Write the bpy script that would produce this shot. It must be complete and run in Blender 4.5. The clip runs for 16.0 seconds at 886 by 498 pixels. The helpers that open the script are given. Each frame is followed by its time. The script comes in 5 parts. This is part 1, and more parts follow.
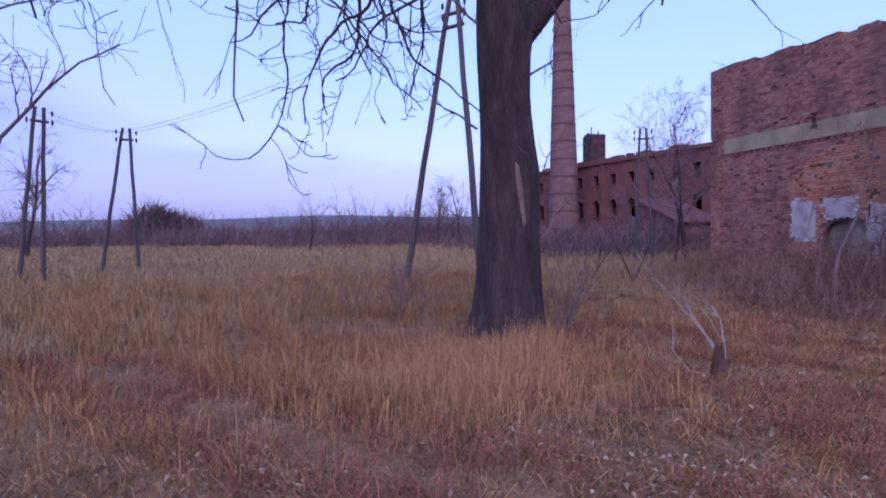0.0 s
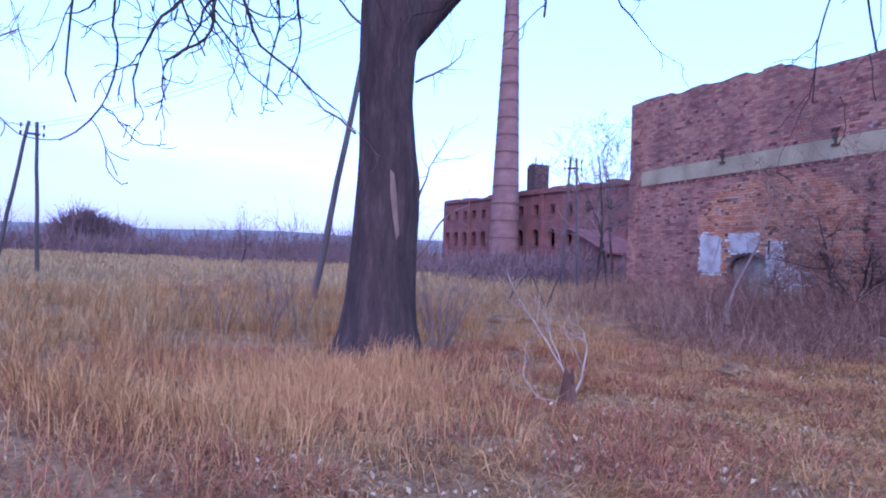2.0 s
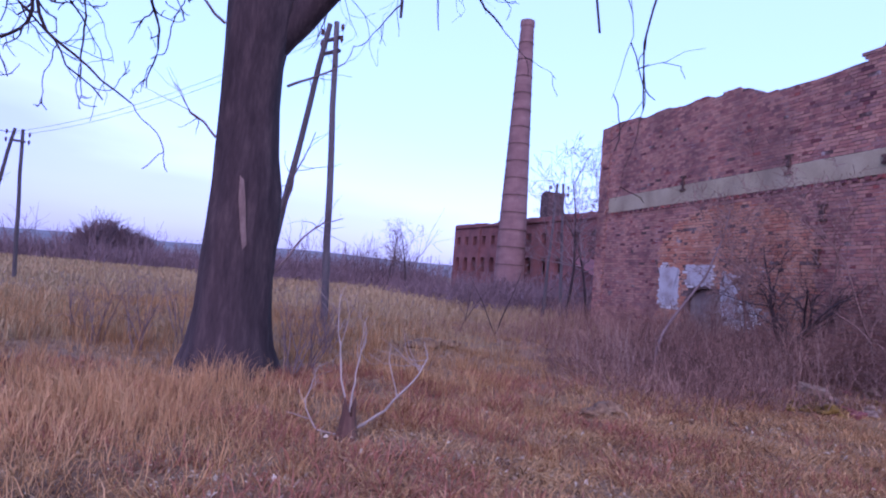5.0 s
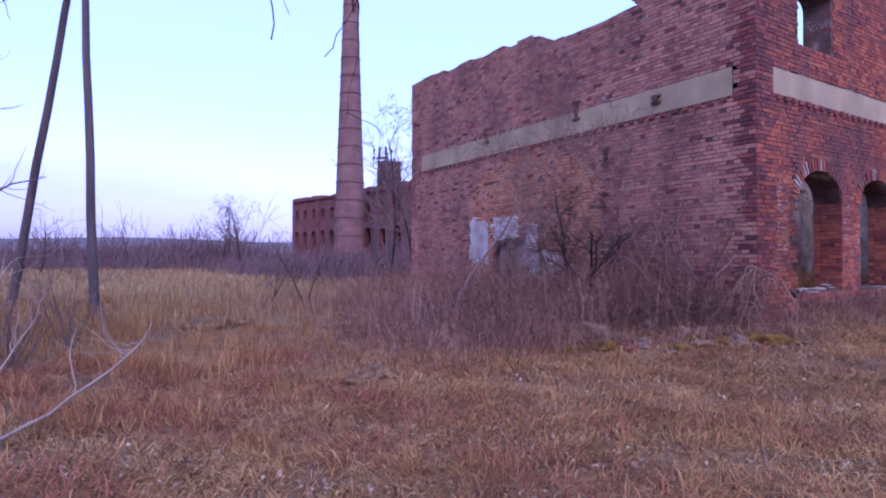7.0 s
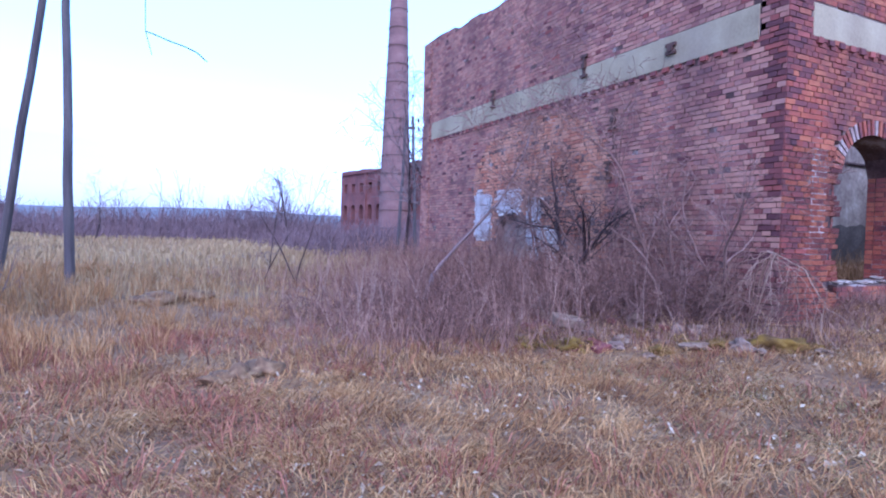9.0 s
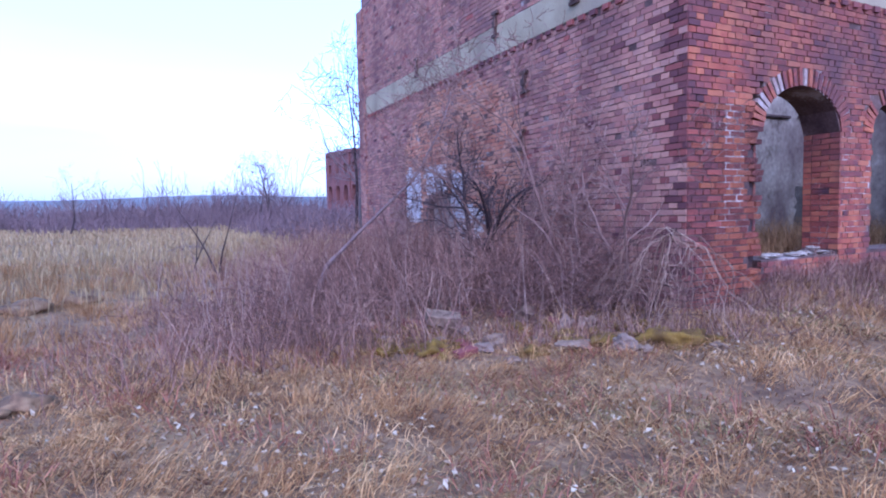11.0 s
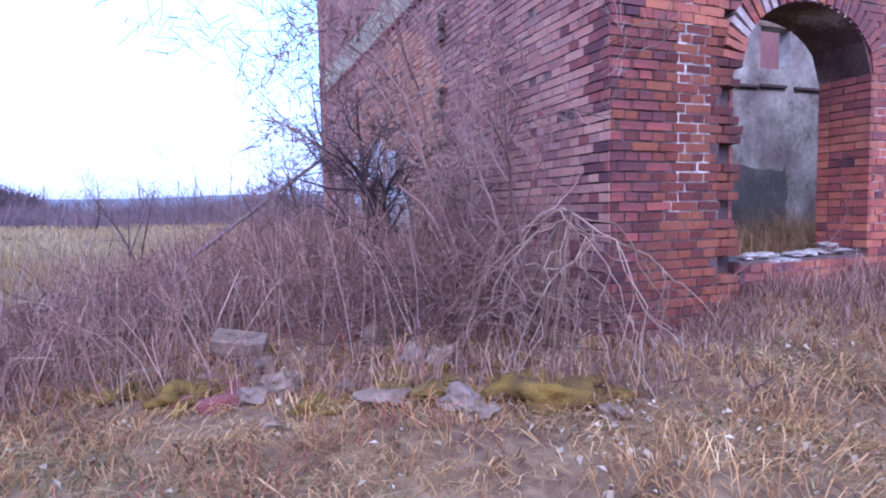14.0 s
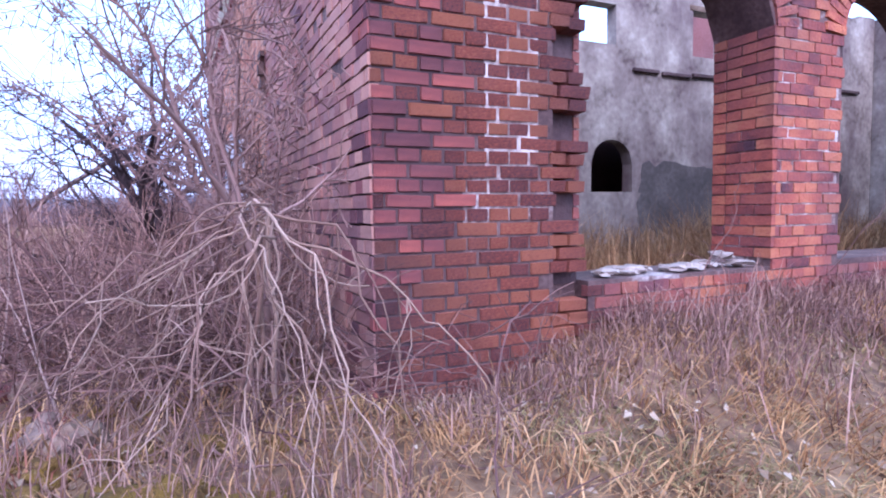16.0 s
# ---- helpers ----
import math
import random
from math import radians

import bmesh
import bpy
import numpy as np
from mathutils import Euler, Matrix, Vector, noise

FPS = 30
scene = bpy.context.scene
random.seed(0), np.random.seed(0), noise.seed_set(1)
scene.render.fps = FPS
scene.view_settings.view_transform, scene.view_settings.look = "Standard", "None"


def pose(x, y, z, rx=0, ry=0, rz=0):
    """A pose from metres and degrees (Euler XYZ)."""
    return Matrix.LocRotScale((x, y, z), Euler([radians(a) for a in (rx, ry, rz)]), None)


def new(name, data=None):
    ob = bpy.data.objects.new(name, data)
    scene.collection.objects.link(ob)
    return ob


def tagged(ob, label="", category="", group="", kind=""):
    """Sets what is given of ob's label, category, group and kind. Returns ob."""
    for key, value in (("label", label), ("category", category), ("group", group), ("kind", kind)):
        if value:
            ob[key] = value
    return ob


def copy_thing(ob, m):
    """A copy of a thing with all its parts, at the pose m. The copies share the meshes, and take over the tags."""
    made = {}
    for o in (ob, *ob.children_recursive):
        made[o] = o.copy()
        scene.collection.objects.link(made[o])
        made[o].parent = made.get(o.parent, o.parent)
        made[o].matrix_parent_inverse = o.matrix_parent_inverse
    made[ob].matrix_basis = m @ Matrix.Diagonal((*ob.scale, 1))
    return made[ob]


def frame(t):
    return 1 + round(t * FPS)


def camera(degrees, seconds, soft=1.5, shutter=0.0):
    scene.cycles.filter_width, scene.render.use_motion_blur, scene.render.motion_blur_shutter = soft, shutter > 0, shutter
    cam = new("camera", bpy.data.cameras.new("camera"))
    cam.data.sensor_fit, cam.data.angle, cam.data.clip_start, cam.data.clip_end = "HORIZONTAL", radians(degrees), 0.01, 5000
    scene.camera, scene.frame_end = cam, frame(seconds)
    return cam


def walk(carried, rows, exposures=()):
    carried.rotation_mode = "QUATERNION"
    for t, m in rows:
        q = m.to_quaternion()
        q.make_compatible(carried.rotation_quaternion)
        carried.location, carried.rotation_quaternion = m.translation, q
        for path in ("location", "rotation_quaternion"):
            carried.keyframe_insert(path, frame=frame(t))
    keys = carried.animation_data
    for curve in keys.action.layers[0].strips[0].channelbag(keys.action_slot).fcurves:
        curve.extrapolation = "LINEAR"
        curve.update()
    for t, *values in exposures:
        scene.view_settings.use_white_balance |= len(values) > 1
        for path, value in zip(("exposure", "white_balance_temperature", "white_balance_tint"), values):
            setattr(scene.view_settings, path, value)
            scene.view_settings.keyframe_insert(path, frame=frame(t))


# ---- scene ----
EXPOSURES = [(t, e - 0.55, k, g) for t, e, k, g in (
    (0.0, -0.2, 5200, 60), (0.5, 0.0, 4900, 62), (1.0, 0.3, 4960, 58), (1.5, 0.76, 4730, 46), (2.0, 0.62, 4760, 48), (2.5, 0.34, 4960, 57), (3.0, 0.36, 5140, 66), (3.5, 0.31, 5150, 67),
    (4.2, 0.28, 5080, 64), (6.3, 0.16, 5140, 65), (7.0, 0.22, 5200, 67), (7.5, 0.6, 5030, 51), (8.0, 0.82, 4760, 41), (9.0, 1.02, 4560, 36),
    (9.5, 0.98, 4600, 38), (12.0, 1.0, 4520, 39), (13.0, 1.08, 4540, 38), (14.0, 1.18, 4680, 41), (15.0, 1.18, 4740, 41), (16.0, 1.48, 4920, 40))]
cam = camera(74.0, 16.0, soft=2.0)
# seconds, place, turn (degrees)
PATH = [
    (0.0, 5.324, 0.193, 1.903, 88.33, 0.82, -15.78),
    (0.5, 5.652, 0.385, 1.860, 86.79, -0.00, -20.75),
    (1.0, 5.958, 0.539, 1.837, 87.53, 0.77, -24.89),
    (1.5, 6.245, 0.494, 1.774, 89.31, -0.79, -22.97),
    (2.0, 6.617, 0.369, 1.742, 90.68, -2.15, -20.62),
    (2.5, 7.028, 0.313, 1.713, 89.59, -7.24, -20.21),
    (3.0, 7.417, 0.217, 1.719, 90.11, -6.51, -17.12),
    (3.5, 7.925, 0.105, 1.772, 91.14, -6.19, -15.05),
    (4.0, 8.348, 0.080, 1.827, 90.31, -4.77, -15.98),
    (4.2, 8.521, 0.097, 1.830, 91.92, -5.35, -15.34),
    (6.3, 10.048, 0.341, 1.570, 93.33, -4.05, -24.53),
    (6.5, 10.246, 0.386, 1.556, 91.44, -4.80, -25.21),
    (7.0, 10.628, 0.646, 1.601, 90.94, -0.13, -32.28),
    (7.5, 11.229, 0.771, 1.621, 90.36, -2.42, -29.21),
    (8.0, 11.695, 0.944, 1.632, 89.19, -5.61, -29.05),
    (8.5, 12.198, 1.067, 1.618, 90.09, -0.22, -32.01),
    (9.0, 12.703, 1.074, 1.602, 88.57, -1.56, -26.43),
    (9.5, 13.235, 1.174, 1.589, 86.09, -4.55, -30.98),
    (9.7, 13.467, 1.215, 1.653, 86.09, -2.09, -33.37),
    (11.8, 15.490, 1.280, 1.749, 86.05, -0.11, -20.45),
    (12.0, 15.726, 1.327, 1.713, 83.71, -2.40, -20.63),
    (12.5, 16.207, 1.685, 1.741, 84.50, -1.13, -25.79),
    (13.0, 16.656, 1.917, 1.560, 87.55, 1.75, -21.92),
    (13.5, 17.059, 2.188, 1.548, 85.00, -1.67, -22.30),
    (14.0, 17.419, 2.449, 1.506, 86.21, 1.06, -21.70),
    (14.5, 17.840, 2.659, 1.392, 87.10, 0.18, -18.32),
    (15.0, 18.237, 2.904, 1.404, 87.27, -1.14, -17.80),
    (15.5, 18.771, 3.141, 1.487, 89.25, 0.61, -23.29),
    (16.0, 19.319, 3.315, 1.448, 86.30, 0.84, -24.80),
]
walk(cam, [(t, pose(x, y, z, rx, ry, rz)) for t, x, y, z, rx, ry, rz in PATH],
     exposures=EXPOSURES)
# ---- light: a bright, thinly overcast winter sky ----
world = bpy.data.worlds.new("sky")
scene.world = world
world.use_nodes = True
wn, wl = world.node_tree.nodes, world.node_tree.links
SUN_EL, SUN_AZ = radians(40), radians(203)
sky = wn.new("ShaderNodeTexSky")
sky.sky_type, sky.sun_disc, sky.sun_elevation, sky.sun_rotation = "NISHITA", False, SUN_EL, SUN_AZ
sky.dust_density = 2.0
wco = wn.new("ShaderNodeTexCoord")
wsep = wn.new("ShaderNodeSeparateXYZ")
wl.new(wco.outputs["Generated"], wsep.inputs[0])
wmap = wn.new("ShaderNodeMapping")
wmap.inputs["Scale"].default_value = (1.3, 1.3, 6.0)
wl.new(wco.outputs["Generated"], wmap.inputs[0])
wnoise = wn.new("ShaderNodeTexNoise")
wnoise.inputs["Scale"].default_value, wnoise.inputs["Detail"].default_value = 1.6, 5.0
wl.new(wmap.outputs[0], wnoise.inputs[0])
# cloud cover: thick haze overhead, broken blue-grey bank low down
welev = wn.new("ShaderNodeMapRange")
welev.inputs["From Min"].default_value, welev.inputs["From Max"].default_value = 0.0, 0.34
wl.new(wsep.outputs["Z"], welev.inputs["Value"])
wadd = wn.new("ShaderNodeMath")
wadd.operation = "MULTIPLY_ADD"
wadd.inputs[1].default_value = 0.5
wl.new(wnoise.outputs["Fac"], wadd.inputs[0])
wl.new(welev.outputs[0], wadd.inputs[2])
wramp = wn.new("ShaderNodeValToRGB")
wr = wramp.color_ramp
wr.elements[0].position, wr.elements[0].color = 0.22, (0.30, 0.39, 0.62, 1)
wr.elements[1].position, wr.elements[1].color = 0.95, (0.59, 1.0, 1.02, 1)
e = wr.elements.new(0.5)
e.color = (0.44, 0.57, 0.82, 1)
e = wr.elements.new(0.66)
e.color = (0.66, 0.91, 1.0, 1)
# brighter towards the veiled sun
wdot = wn.new("ShaderNodeVectorMath")
wdot.operation = "DOT_PRODUCT"
wdot.inputs[1].default_value = (0.87, 0.5, 0.0)
wl.new(wco.outputs["Generated"], wdot.inputs[0])
wside = wn.new("ShaderNodeMath")
wside.operation = "MULTIPLY_ADD"
wside.inputs[1].default_value = 0.45
wl.new(wdot.outputs["Value"], wside.inputs[0])
wl.new(wadd.outputs[0], wside.inputs[2])
wshift = wn.new("ShaderNodeMath")
wshift.operation = "SUBTRACT"
wshift.inputs[1].default_value = 0.30
wl.new(wside.outputs[0], wshift.inputs[0])
wl.new(wshift.outputs[0], wramp.inputs[0])
wmix = wn.new("ShaderNodeMixRGB")
wmix.inputs[0].default_value = 0.12
wl.new(wramp.outputs[0], wmix.inputs[1])
wl.new(sky.outputs[0], wmix.inputs[2])
wbg = wn["Background"]
wbg.inputs[1].default_value = 1.12
wl.new(wmix.outputs[0], wbg.inputs[0])
sun = new("sun", bpy.data.lights.new("sun", "SUN"))
sun.data.energy, sun.data.angle, sun.data.color = 1.85, radians(45), (1.0, 0.89, 0.74)
sun.rotation_euler = (radians(90) - SUN_EL, 0, radians(180) - SUN_AZ)

# ---- materials ----
def material(name, rough=0.9, metal=0.0):
    m = bpy.data.materials.new(name)
    m.use_nodes = True
    b = m.node_tree.nodes["Principled BSDF"]
    b.inputs["Roughness"].default_value, b.inputs["Metallic"].default_value = rough, metal
    b.inputs["Specular IOR Level"].default_value = 0.25
    return m, m.node_tree.nodes, m.node_tree.links, b


def mottled(name, cols, scale=4.0, fine=60.0, rough=0.9, bump=0.3, random_by="", stretch=(1, 1, 1), spread=0.35, fine_amount=0.35, metal=0.0, grime=0.0, jitter=0.9):
    """Colour wandering through cols at a large and a fine scale, with relief; random_by: '', 'island' or 'object'."""
    m, n, l, b = material(name, rough, metal)
    co = n.new("ShaderNodeTexCoord")
    mp = n.new("ShaderNodeMapping")
    mp.inputs["Scale"].default_value = stretch
    l.new(co.outputs["Object"], mp.inputs[0])
    a = n.new("ShaderNodeTexNoise")
    a.inputs["Scale"].default_value, a.inputs["Detail"].default_value = scale, 4.0
    l.new(mp.outputs[0], a.inputs[0])
    f = n.new("ShaderNodeTexNoise")
    f.inputs["Scale"].default_value, f.inputs["Detail"].default_value = fine, 3.0
    l.new(mp.outputs[0], f.inputs[0])
    mix = n.new("ShaderNodeMath")
    mix.operation = "MULTIPLY_ADD"
    mix.inputs[1].default_value = fine_amount
    l.new(f.outputs["Fac"], mix.inputs[0])
    l.new(a.outputs["Fac"], mix.inputs[2])
    last = mix.outputs[0]
    centre = 0.5 + 0.5 * fine_amount
    if random_by:
        r = n.new("ShaderNodeNewGeometry" if random_by == "island" else "ShaderNodeObjectInfo")
        k = n.new("ShaderNodeMath")
        k.operation = "MULTIPLY_ADD"
        k.inputs[1].default_value = jitter
        l.new(r.outputs["Random Per Island" if random_by == "island" else "Random"], k.inputs[0])
        l.new(last, k.inputs[2])
        last = k.outputs[0]
        centre, spread = centre + jitter / 2, spread + 0.39 * jitter
    ramp = n.new("ShaderNodeValToRGB")
    el = ramp.color_ramp.elements
    while len(el) < len(cols):
        el.new(0.5)
    mr = n.new("ShaderNodeMapRange")
    mr.inputs["From Min"].default_value, mr.inputs["From Max"].default_value = centre - spread, centre + spread
    l.new(last, mr.inputs["Value"])
    for i, c in enumerate(cols):
        el[i].position, el[i].color = i / (len(cols) - 1), (*c, 1)
    l.new(mr.outputs[0], ramp.inputs[0])
    col = ramp.outputs[0]
    if grime:
        # weather stains that run down the wall
        g = n.new("ShaderNodeNewGeometry")
        gm = n.new("ShaderNodeMapping")
        gm.inputs["Scale"].default_value = (0.9, 0.9, 0.4)
        l.new(g.outputs["Position"], gm.inputs[0])
        gn = n.new("ShaderNodeTexNoise")
        gn.inputs["Scale"].default_value, gn.inputs["Detail"].default_value = 1.1, 6.0
        l.new(gm.outputs[0], gn.inputs[0])
        gr = n.new("ShaderNodeMapRange")
        gr.inputs["From Min"].default_value, gr.inputs["From Max"].default_value = 0.42, 0.66
        gr.inputs["To Min"].default_value, gr.inputs["To Max"].default_value = 0.0, grime
        l.new(gn.outputs["Fac"], gr.inputs["Value"])
        gx = n.new("ShaderNodeMixRGB")
        gx.inputs[2].default_value = (0.085, 0.045, 0.05, 1)
        l.new(gr.outputs[0], gx.inputs[0])
        l.new(col, gx.inputs[1])
        col = gx.outputs[0]
    l.new(col, b.inputs["Base Color"])
    if bump:
        bp = n.new("ShaderNodeBump")
        bp.inputs["Strength"].default_value, bp.inputs["Distance"].default_value = bump, 0.01
        l.new(f.outputs["Fac"], bp.inputs["Height"])
        l.new(bp.outputs[0], b.inputs["Normal"])
    return m


BRICK_COLS = [(0.15, 0.082, 0.08), (0.245, 0.114, 0.098), (0.34, 0.15, 0.115), (0.43, 0.225, 0.16), (0.315, 0.165, 0.135), (0.205, 0.11, 0.106)]
brick_mat = mottled("weathered_brick", BRICK_COLS, 1.4, 45, random_by="island", bump=0.7, spread=0.3, grime=0.5)
brick_object_mat = mottled("weathered_brick_single", [(0.081, 0.036, 0.040), (0.205, 0.056, 0.042), (0.335, 0.088, 0.052), (0.421, 0.146, 0.070), (0.324, 0.092, 0.056), (0.227, 0.066, 0.052), (0.108, 0.045, 0.050)], 9, 45, random_by="object", bump=1.4, spread=0.22, grime=0.8, fine_amount=0.6)
mortar_mat = mottled("grey_lime_mortar", [(0.05, 0.028, 0.026), (0.085, 0.05, 0.044), (0.135, 0.085, 0.074), (0.40, 0.34, 0.31)], 1.7, 30, bump=0.8, spread=0.2)
lime_joint_mat = mottled("chalky_lime_joints", [(0.09, 0.05, 0.045), (0.14, 0.09, 0.08), (0.24, 0.18, 0.155), (0.42, 0.36, 0.32), (0.54, 0.47, 0.43)], 4.0, 30, bump=0.8, spread=0.22)
lime_brick_mat = mottled("lime_stained_brick", [(0.18, 0.09, 0.075), (0.30, 0.23, 0.205), (0.46, 0.40, 0.375)], 9, 40, bump=0.9)
# soot-dark mortar; also paints the shade at the back of the slot
soot_shade_mortar_mat = mottled("soot_shade_mortar", [(0.035, 0.022, 0.024), (0.07, 0.042, 0.04), (0.13, 0.085, 0.08)], 2.2, 30, bump=0.8)
soot_render_mat = mottled("sooty_render", [(0.06, 0.05, 0.045), (0.10, 0.085, 0.075), (0.17, 0.145, 0.125)], 1.6, 10, bump=0.8, fine_amount=0.7)
plaster_mat = mottled("grey_render", [(0.12, 0.09, 0.072), (0.26, 0.215, 0.178), (0.36, 0.305, 0.25), (0.49, 0.43, 0.36)], 1.6, 8, bump=0.9, fine_amount=0.7, spread=0.34, grime=0.7)
band_mat = mottled("concrete_band", [(0.215, 0.176, 0.112), (0.338, 0.286, 0.181), (0.429, 0.377, 0.256)], 1.1, 25, bump=0.4, grime=0.35)
white_mat = mottled("flaking_white_limewash", [(0.208, 0.152, 0.133), (0.400, 0.368, 0.359), (0.496, 0.480, 0.484)], 2.6, 30, bump=0.6)
wood_mat = mottled("tarred_pole_wood", [(0.05, 0.04, 0.045), (0.09, 0.075, 0.075), (0.14, 0.12, 0.12)], 1.0, 14, stretch=(6, 6, 0.4), bump=0.6)
bark_mat = mottled("dark_bark", [(0.022, 0.014, 0.016), (0.048, 0.031, 0.032), (0.095, 0.064, 0.06)], 3.0, 12, stretch=(2.5, 2.5, 0.5), bump=1.0)
twig_mat = mottled("bare_twig_bark", [(0.10, 0.07, 0.07), (0.16, 0.11, 0.105), (0.22, 0.16, 0.145)], 2.0, 20, bump=0.2, random_by="island")
pale_twig_mat = mottled("barkless_pale_wood", [(0.19, 0.135, 0.11), (0.29, 0.22, 0.18), (0.40, 0.32, 0.27)], 3.0, 30, bump=0.3)
soil_mat = mottled("grass_litter_soil", [(0.045, 0.024, 0.016), (0.11, 0.062, 0.036), (0.19, 0.115, 0.062), (0.27, 0.175, 0.095)], 2.2, 14, bump=1.0, fine_amount=1.0, spread=0.45)
BRICK_PALE = [(0.20, 0.075, 0.05), (0.36, 0.13, 0.075), (0.46, 0.21, 0.12), (0.50, 0.27, 0.17), (0.40, 0.18, 0.11)]
front_brick_mat = mottled("weathered_front_brick", [(0.068, 0.031, 0.037), (0.172, 0.048, 0.039), (0.281, 0.076, 0.048), (0.354, 0.126, 0.064), (0.272, 0.079, 0.052), (0.191, 0.057, 0.048), (0.091, 0.039, 0.046)], 2.5, 45, random_by="island", bump=0.8, spread=0.26, grime=0.9)
pale_brick_mat = mottled("pale_infill_brick", BRICK_PALE, 1.2, 40, random_by="island", bump=0.6, spread=0.5, grime=0.4)
soot_brick_mat = mottled("soot_stained_brick", [(0.074, 0.032, 0.038), (0.120, 0.046, 0.048), (0.186, 0.060, 0.055), (0.288, 0.086, 0.067)], 1.4, 40, random_by="island", bump=0.6, spread=0.22)
soot_object_mat = mottled("soot_stained_brick_single", [(0.077, 0.030, 0.033), (0.125, 0.043, 0.042), (0.194, 0.056, 0.048), (0.300, 0.081, 0.058)], 1.4, 40, random_by="object", bump=0.6, spread=0.22)
iron_mat = mottled("rusty_iron", [(0.04, 0.025, 0.025), (0.09, 0.05, 0.04), (0.15, 0.08, 0.055)], 4, 40, rough=0.8, bump=0.4)
chimney_mat = mottled("pale_chimney_brick", [(0.132, 0.075, 0.072), (0.200, 0.116, 0.104), (0.255, 0.158, 0.143)], 0.6, 8, bump=0.4, stretch=(1, 1, 2.5), grime=0.3)
far_brick_mat = mottled("distant_brick", [(0.104, 0.042, 0.042), (0.172, 0.067, 0.058), (0.208, 0.092, 0.081), (0.141, 0.063, 0.065)], 0.5, 9, bump=0.4, grime=0.5, stretch=(1, 1, 2.2), fine_amount=0.6)
grass_mat = mottled("dry_tan_grass", [(0.093, 0.036, 0.016), (0.226, 0.107, 0.042), (0.392, 0.217, 0.084), (0.597, 0.383, 0.172)], 1.7, 4, bump=0, random_by="island", spread=0.25, jitter=0.6)
short_grass_mat = mottled("matted_short_grass", [(0.066, 0.028, 0.014), (0.173, 0.084, 0.036), (0.329, 0.184, 0.079), (0.557, 0.357, 0.172)], 2.0, 6, bump=0, random_by="island", spread=0.2, jitter=0.6)
olive_mat = mottled("olive_winter_grass", [(0.084, 0.063, 0.023), (0.156, 0.120, 0.045), (0.252, 0.199, 0.080), (0.384, 0.308, 0.140)], 1.5, 6, bump=0, random_by="island", spread=0.25, jitter=0.6)
meadow_mat = mottled("pale_meadow_straw", [(0.169, 0.099, 0.048), (0.257, 0.168, 0.084), (0.328, 0.234, 0.117), (0.399, 0.309, 0.164)], 0.12, 2, bump=0, random_by="island", spread=0.3)
straw_mat = mottled("yellow_reed_straw", [(0.309, 0.153, 0.064), (0.433, 0.239, 0.102), (0.556, 0.342, 0.170)], 0.6, 5, bump=0, random_by="island")
leaf_mat = mottled("bleached_fallen_leaves", [(0.095, 0.050, 0.029), (0.190, 0.122, 0.076), (0.275, 0.198, 0.130), (0.380, 0.306, 0.217), (0.513, 0.441, 0.332)], 3, 20, bump=0, random_by="island")
bramble_mat = mottled("purple_brown_bramble_stems", [(0.063, 0.030, 0.026), (0.139, 0.072, 0.056), (0.255, 0.143, 0.106), (0.459, 0.303, 0.224)], 1.0, 12, bump=0, random_by="island", spread=0.28)
tangle_mat = mottled("dark_tangled_undergrowth", [(0.054, 0.027, 0.025), (0.120, 0.061, 0.051), (0.216, 0.123, 0.094)], 1.3, 12, bump=0, random_by="island")
elder_mat = mottled("pale_elder_twigs", [(0.102, 0.056, 0.047), (0.193, 0.115, 0.094), (0.313, 0.204, 0.170)], 2.0, 20, bump=0.2, random_by="island")
rust_mat = mottled("rusty_dead_herbs", [(0.139, 0.048, 0.033), (0.254, 0.094, 0.058), (0.404, 0.178, 0.104)], 2.0, 8, bump=0, random_by="island")
far_twig_mat = mottled("hazy_distant_twigs", [(0.094, 0.061, 0.068), (0.139, 0.091, 0.095), (0.199, 0.132, 0.127)], 0.05, 1, bump=0, random_by="island")
rock_mat = mottled("grey_concrete_rubble", [(0.090, 0.056, 0.038), (0.162, 0.107, 0.074), (0.279, 0.201, 0.144)], 7, 30, bump=0.9)
stalk_mat = mottled("bleached_weed_stalks", [(0.144, 0.088, 0.068), (0.259, 0.170, 0.136), (0.403, 0.292, 0.238)], 2.0, 16, bump=0, random_by="island", spread=0.3)
pale_stone_mat = mottled("lime_crusted_stone", [(0.093, 0.060, 0.046), (0.168, 0.117, 0.090), (0.243, 0.179, 0.141)], 7, 40, bump=0.9)
moss_mat = mottled("olive_moss", [(0.054, 0.026, 0.014), (0.105, 0.058, 0.017), (0.158, 0.094, 0.015), (0.213, 0.129, 0.022)], 7, 70, bump=1.6, fine_amount=0.6)
# distance haze is mixed into the hill colours
hill_mat = mottled("haze_tinted_hills", [(0.085, 0.086, 0.106), (0.119, 0.115, 0.132), (0.162, 0.148, 0.149)], 0.01, 0.08, bump=0)


def part(name, bm, mat, parent=None, label="", smooth=False):
    """Links a bmesh as one mesh object, under parent."""
    me = bpy.data.meshes.new(name)
    bm.to_mesh(me)
    bm.free()
    return mesh_part(name, me, mat, parent, label, smooth)


def mesh_part(name, me, mat, parent=None, label="", smooth=False):
    if not me.materials:
        me.materials.append(mat)
    me.polygons.foreach_set("use_smooth", [bool(smooth)] * len(me.polygons))
    ob = new(name, me)
    ob.parent = parent
    if label:
        ob["label"] = label
    return ob


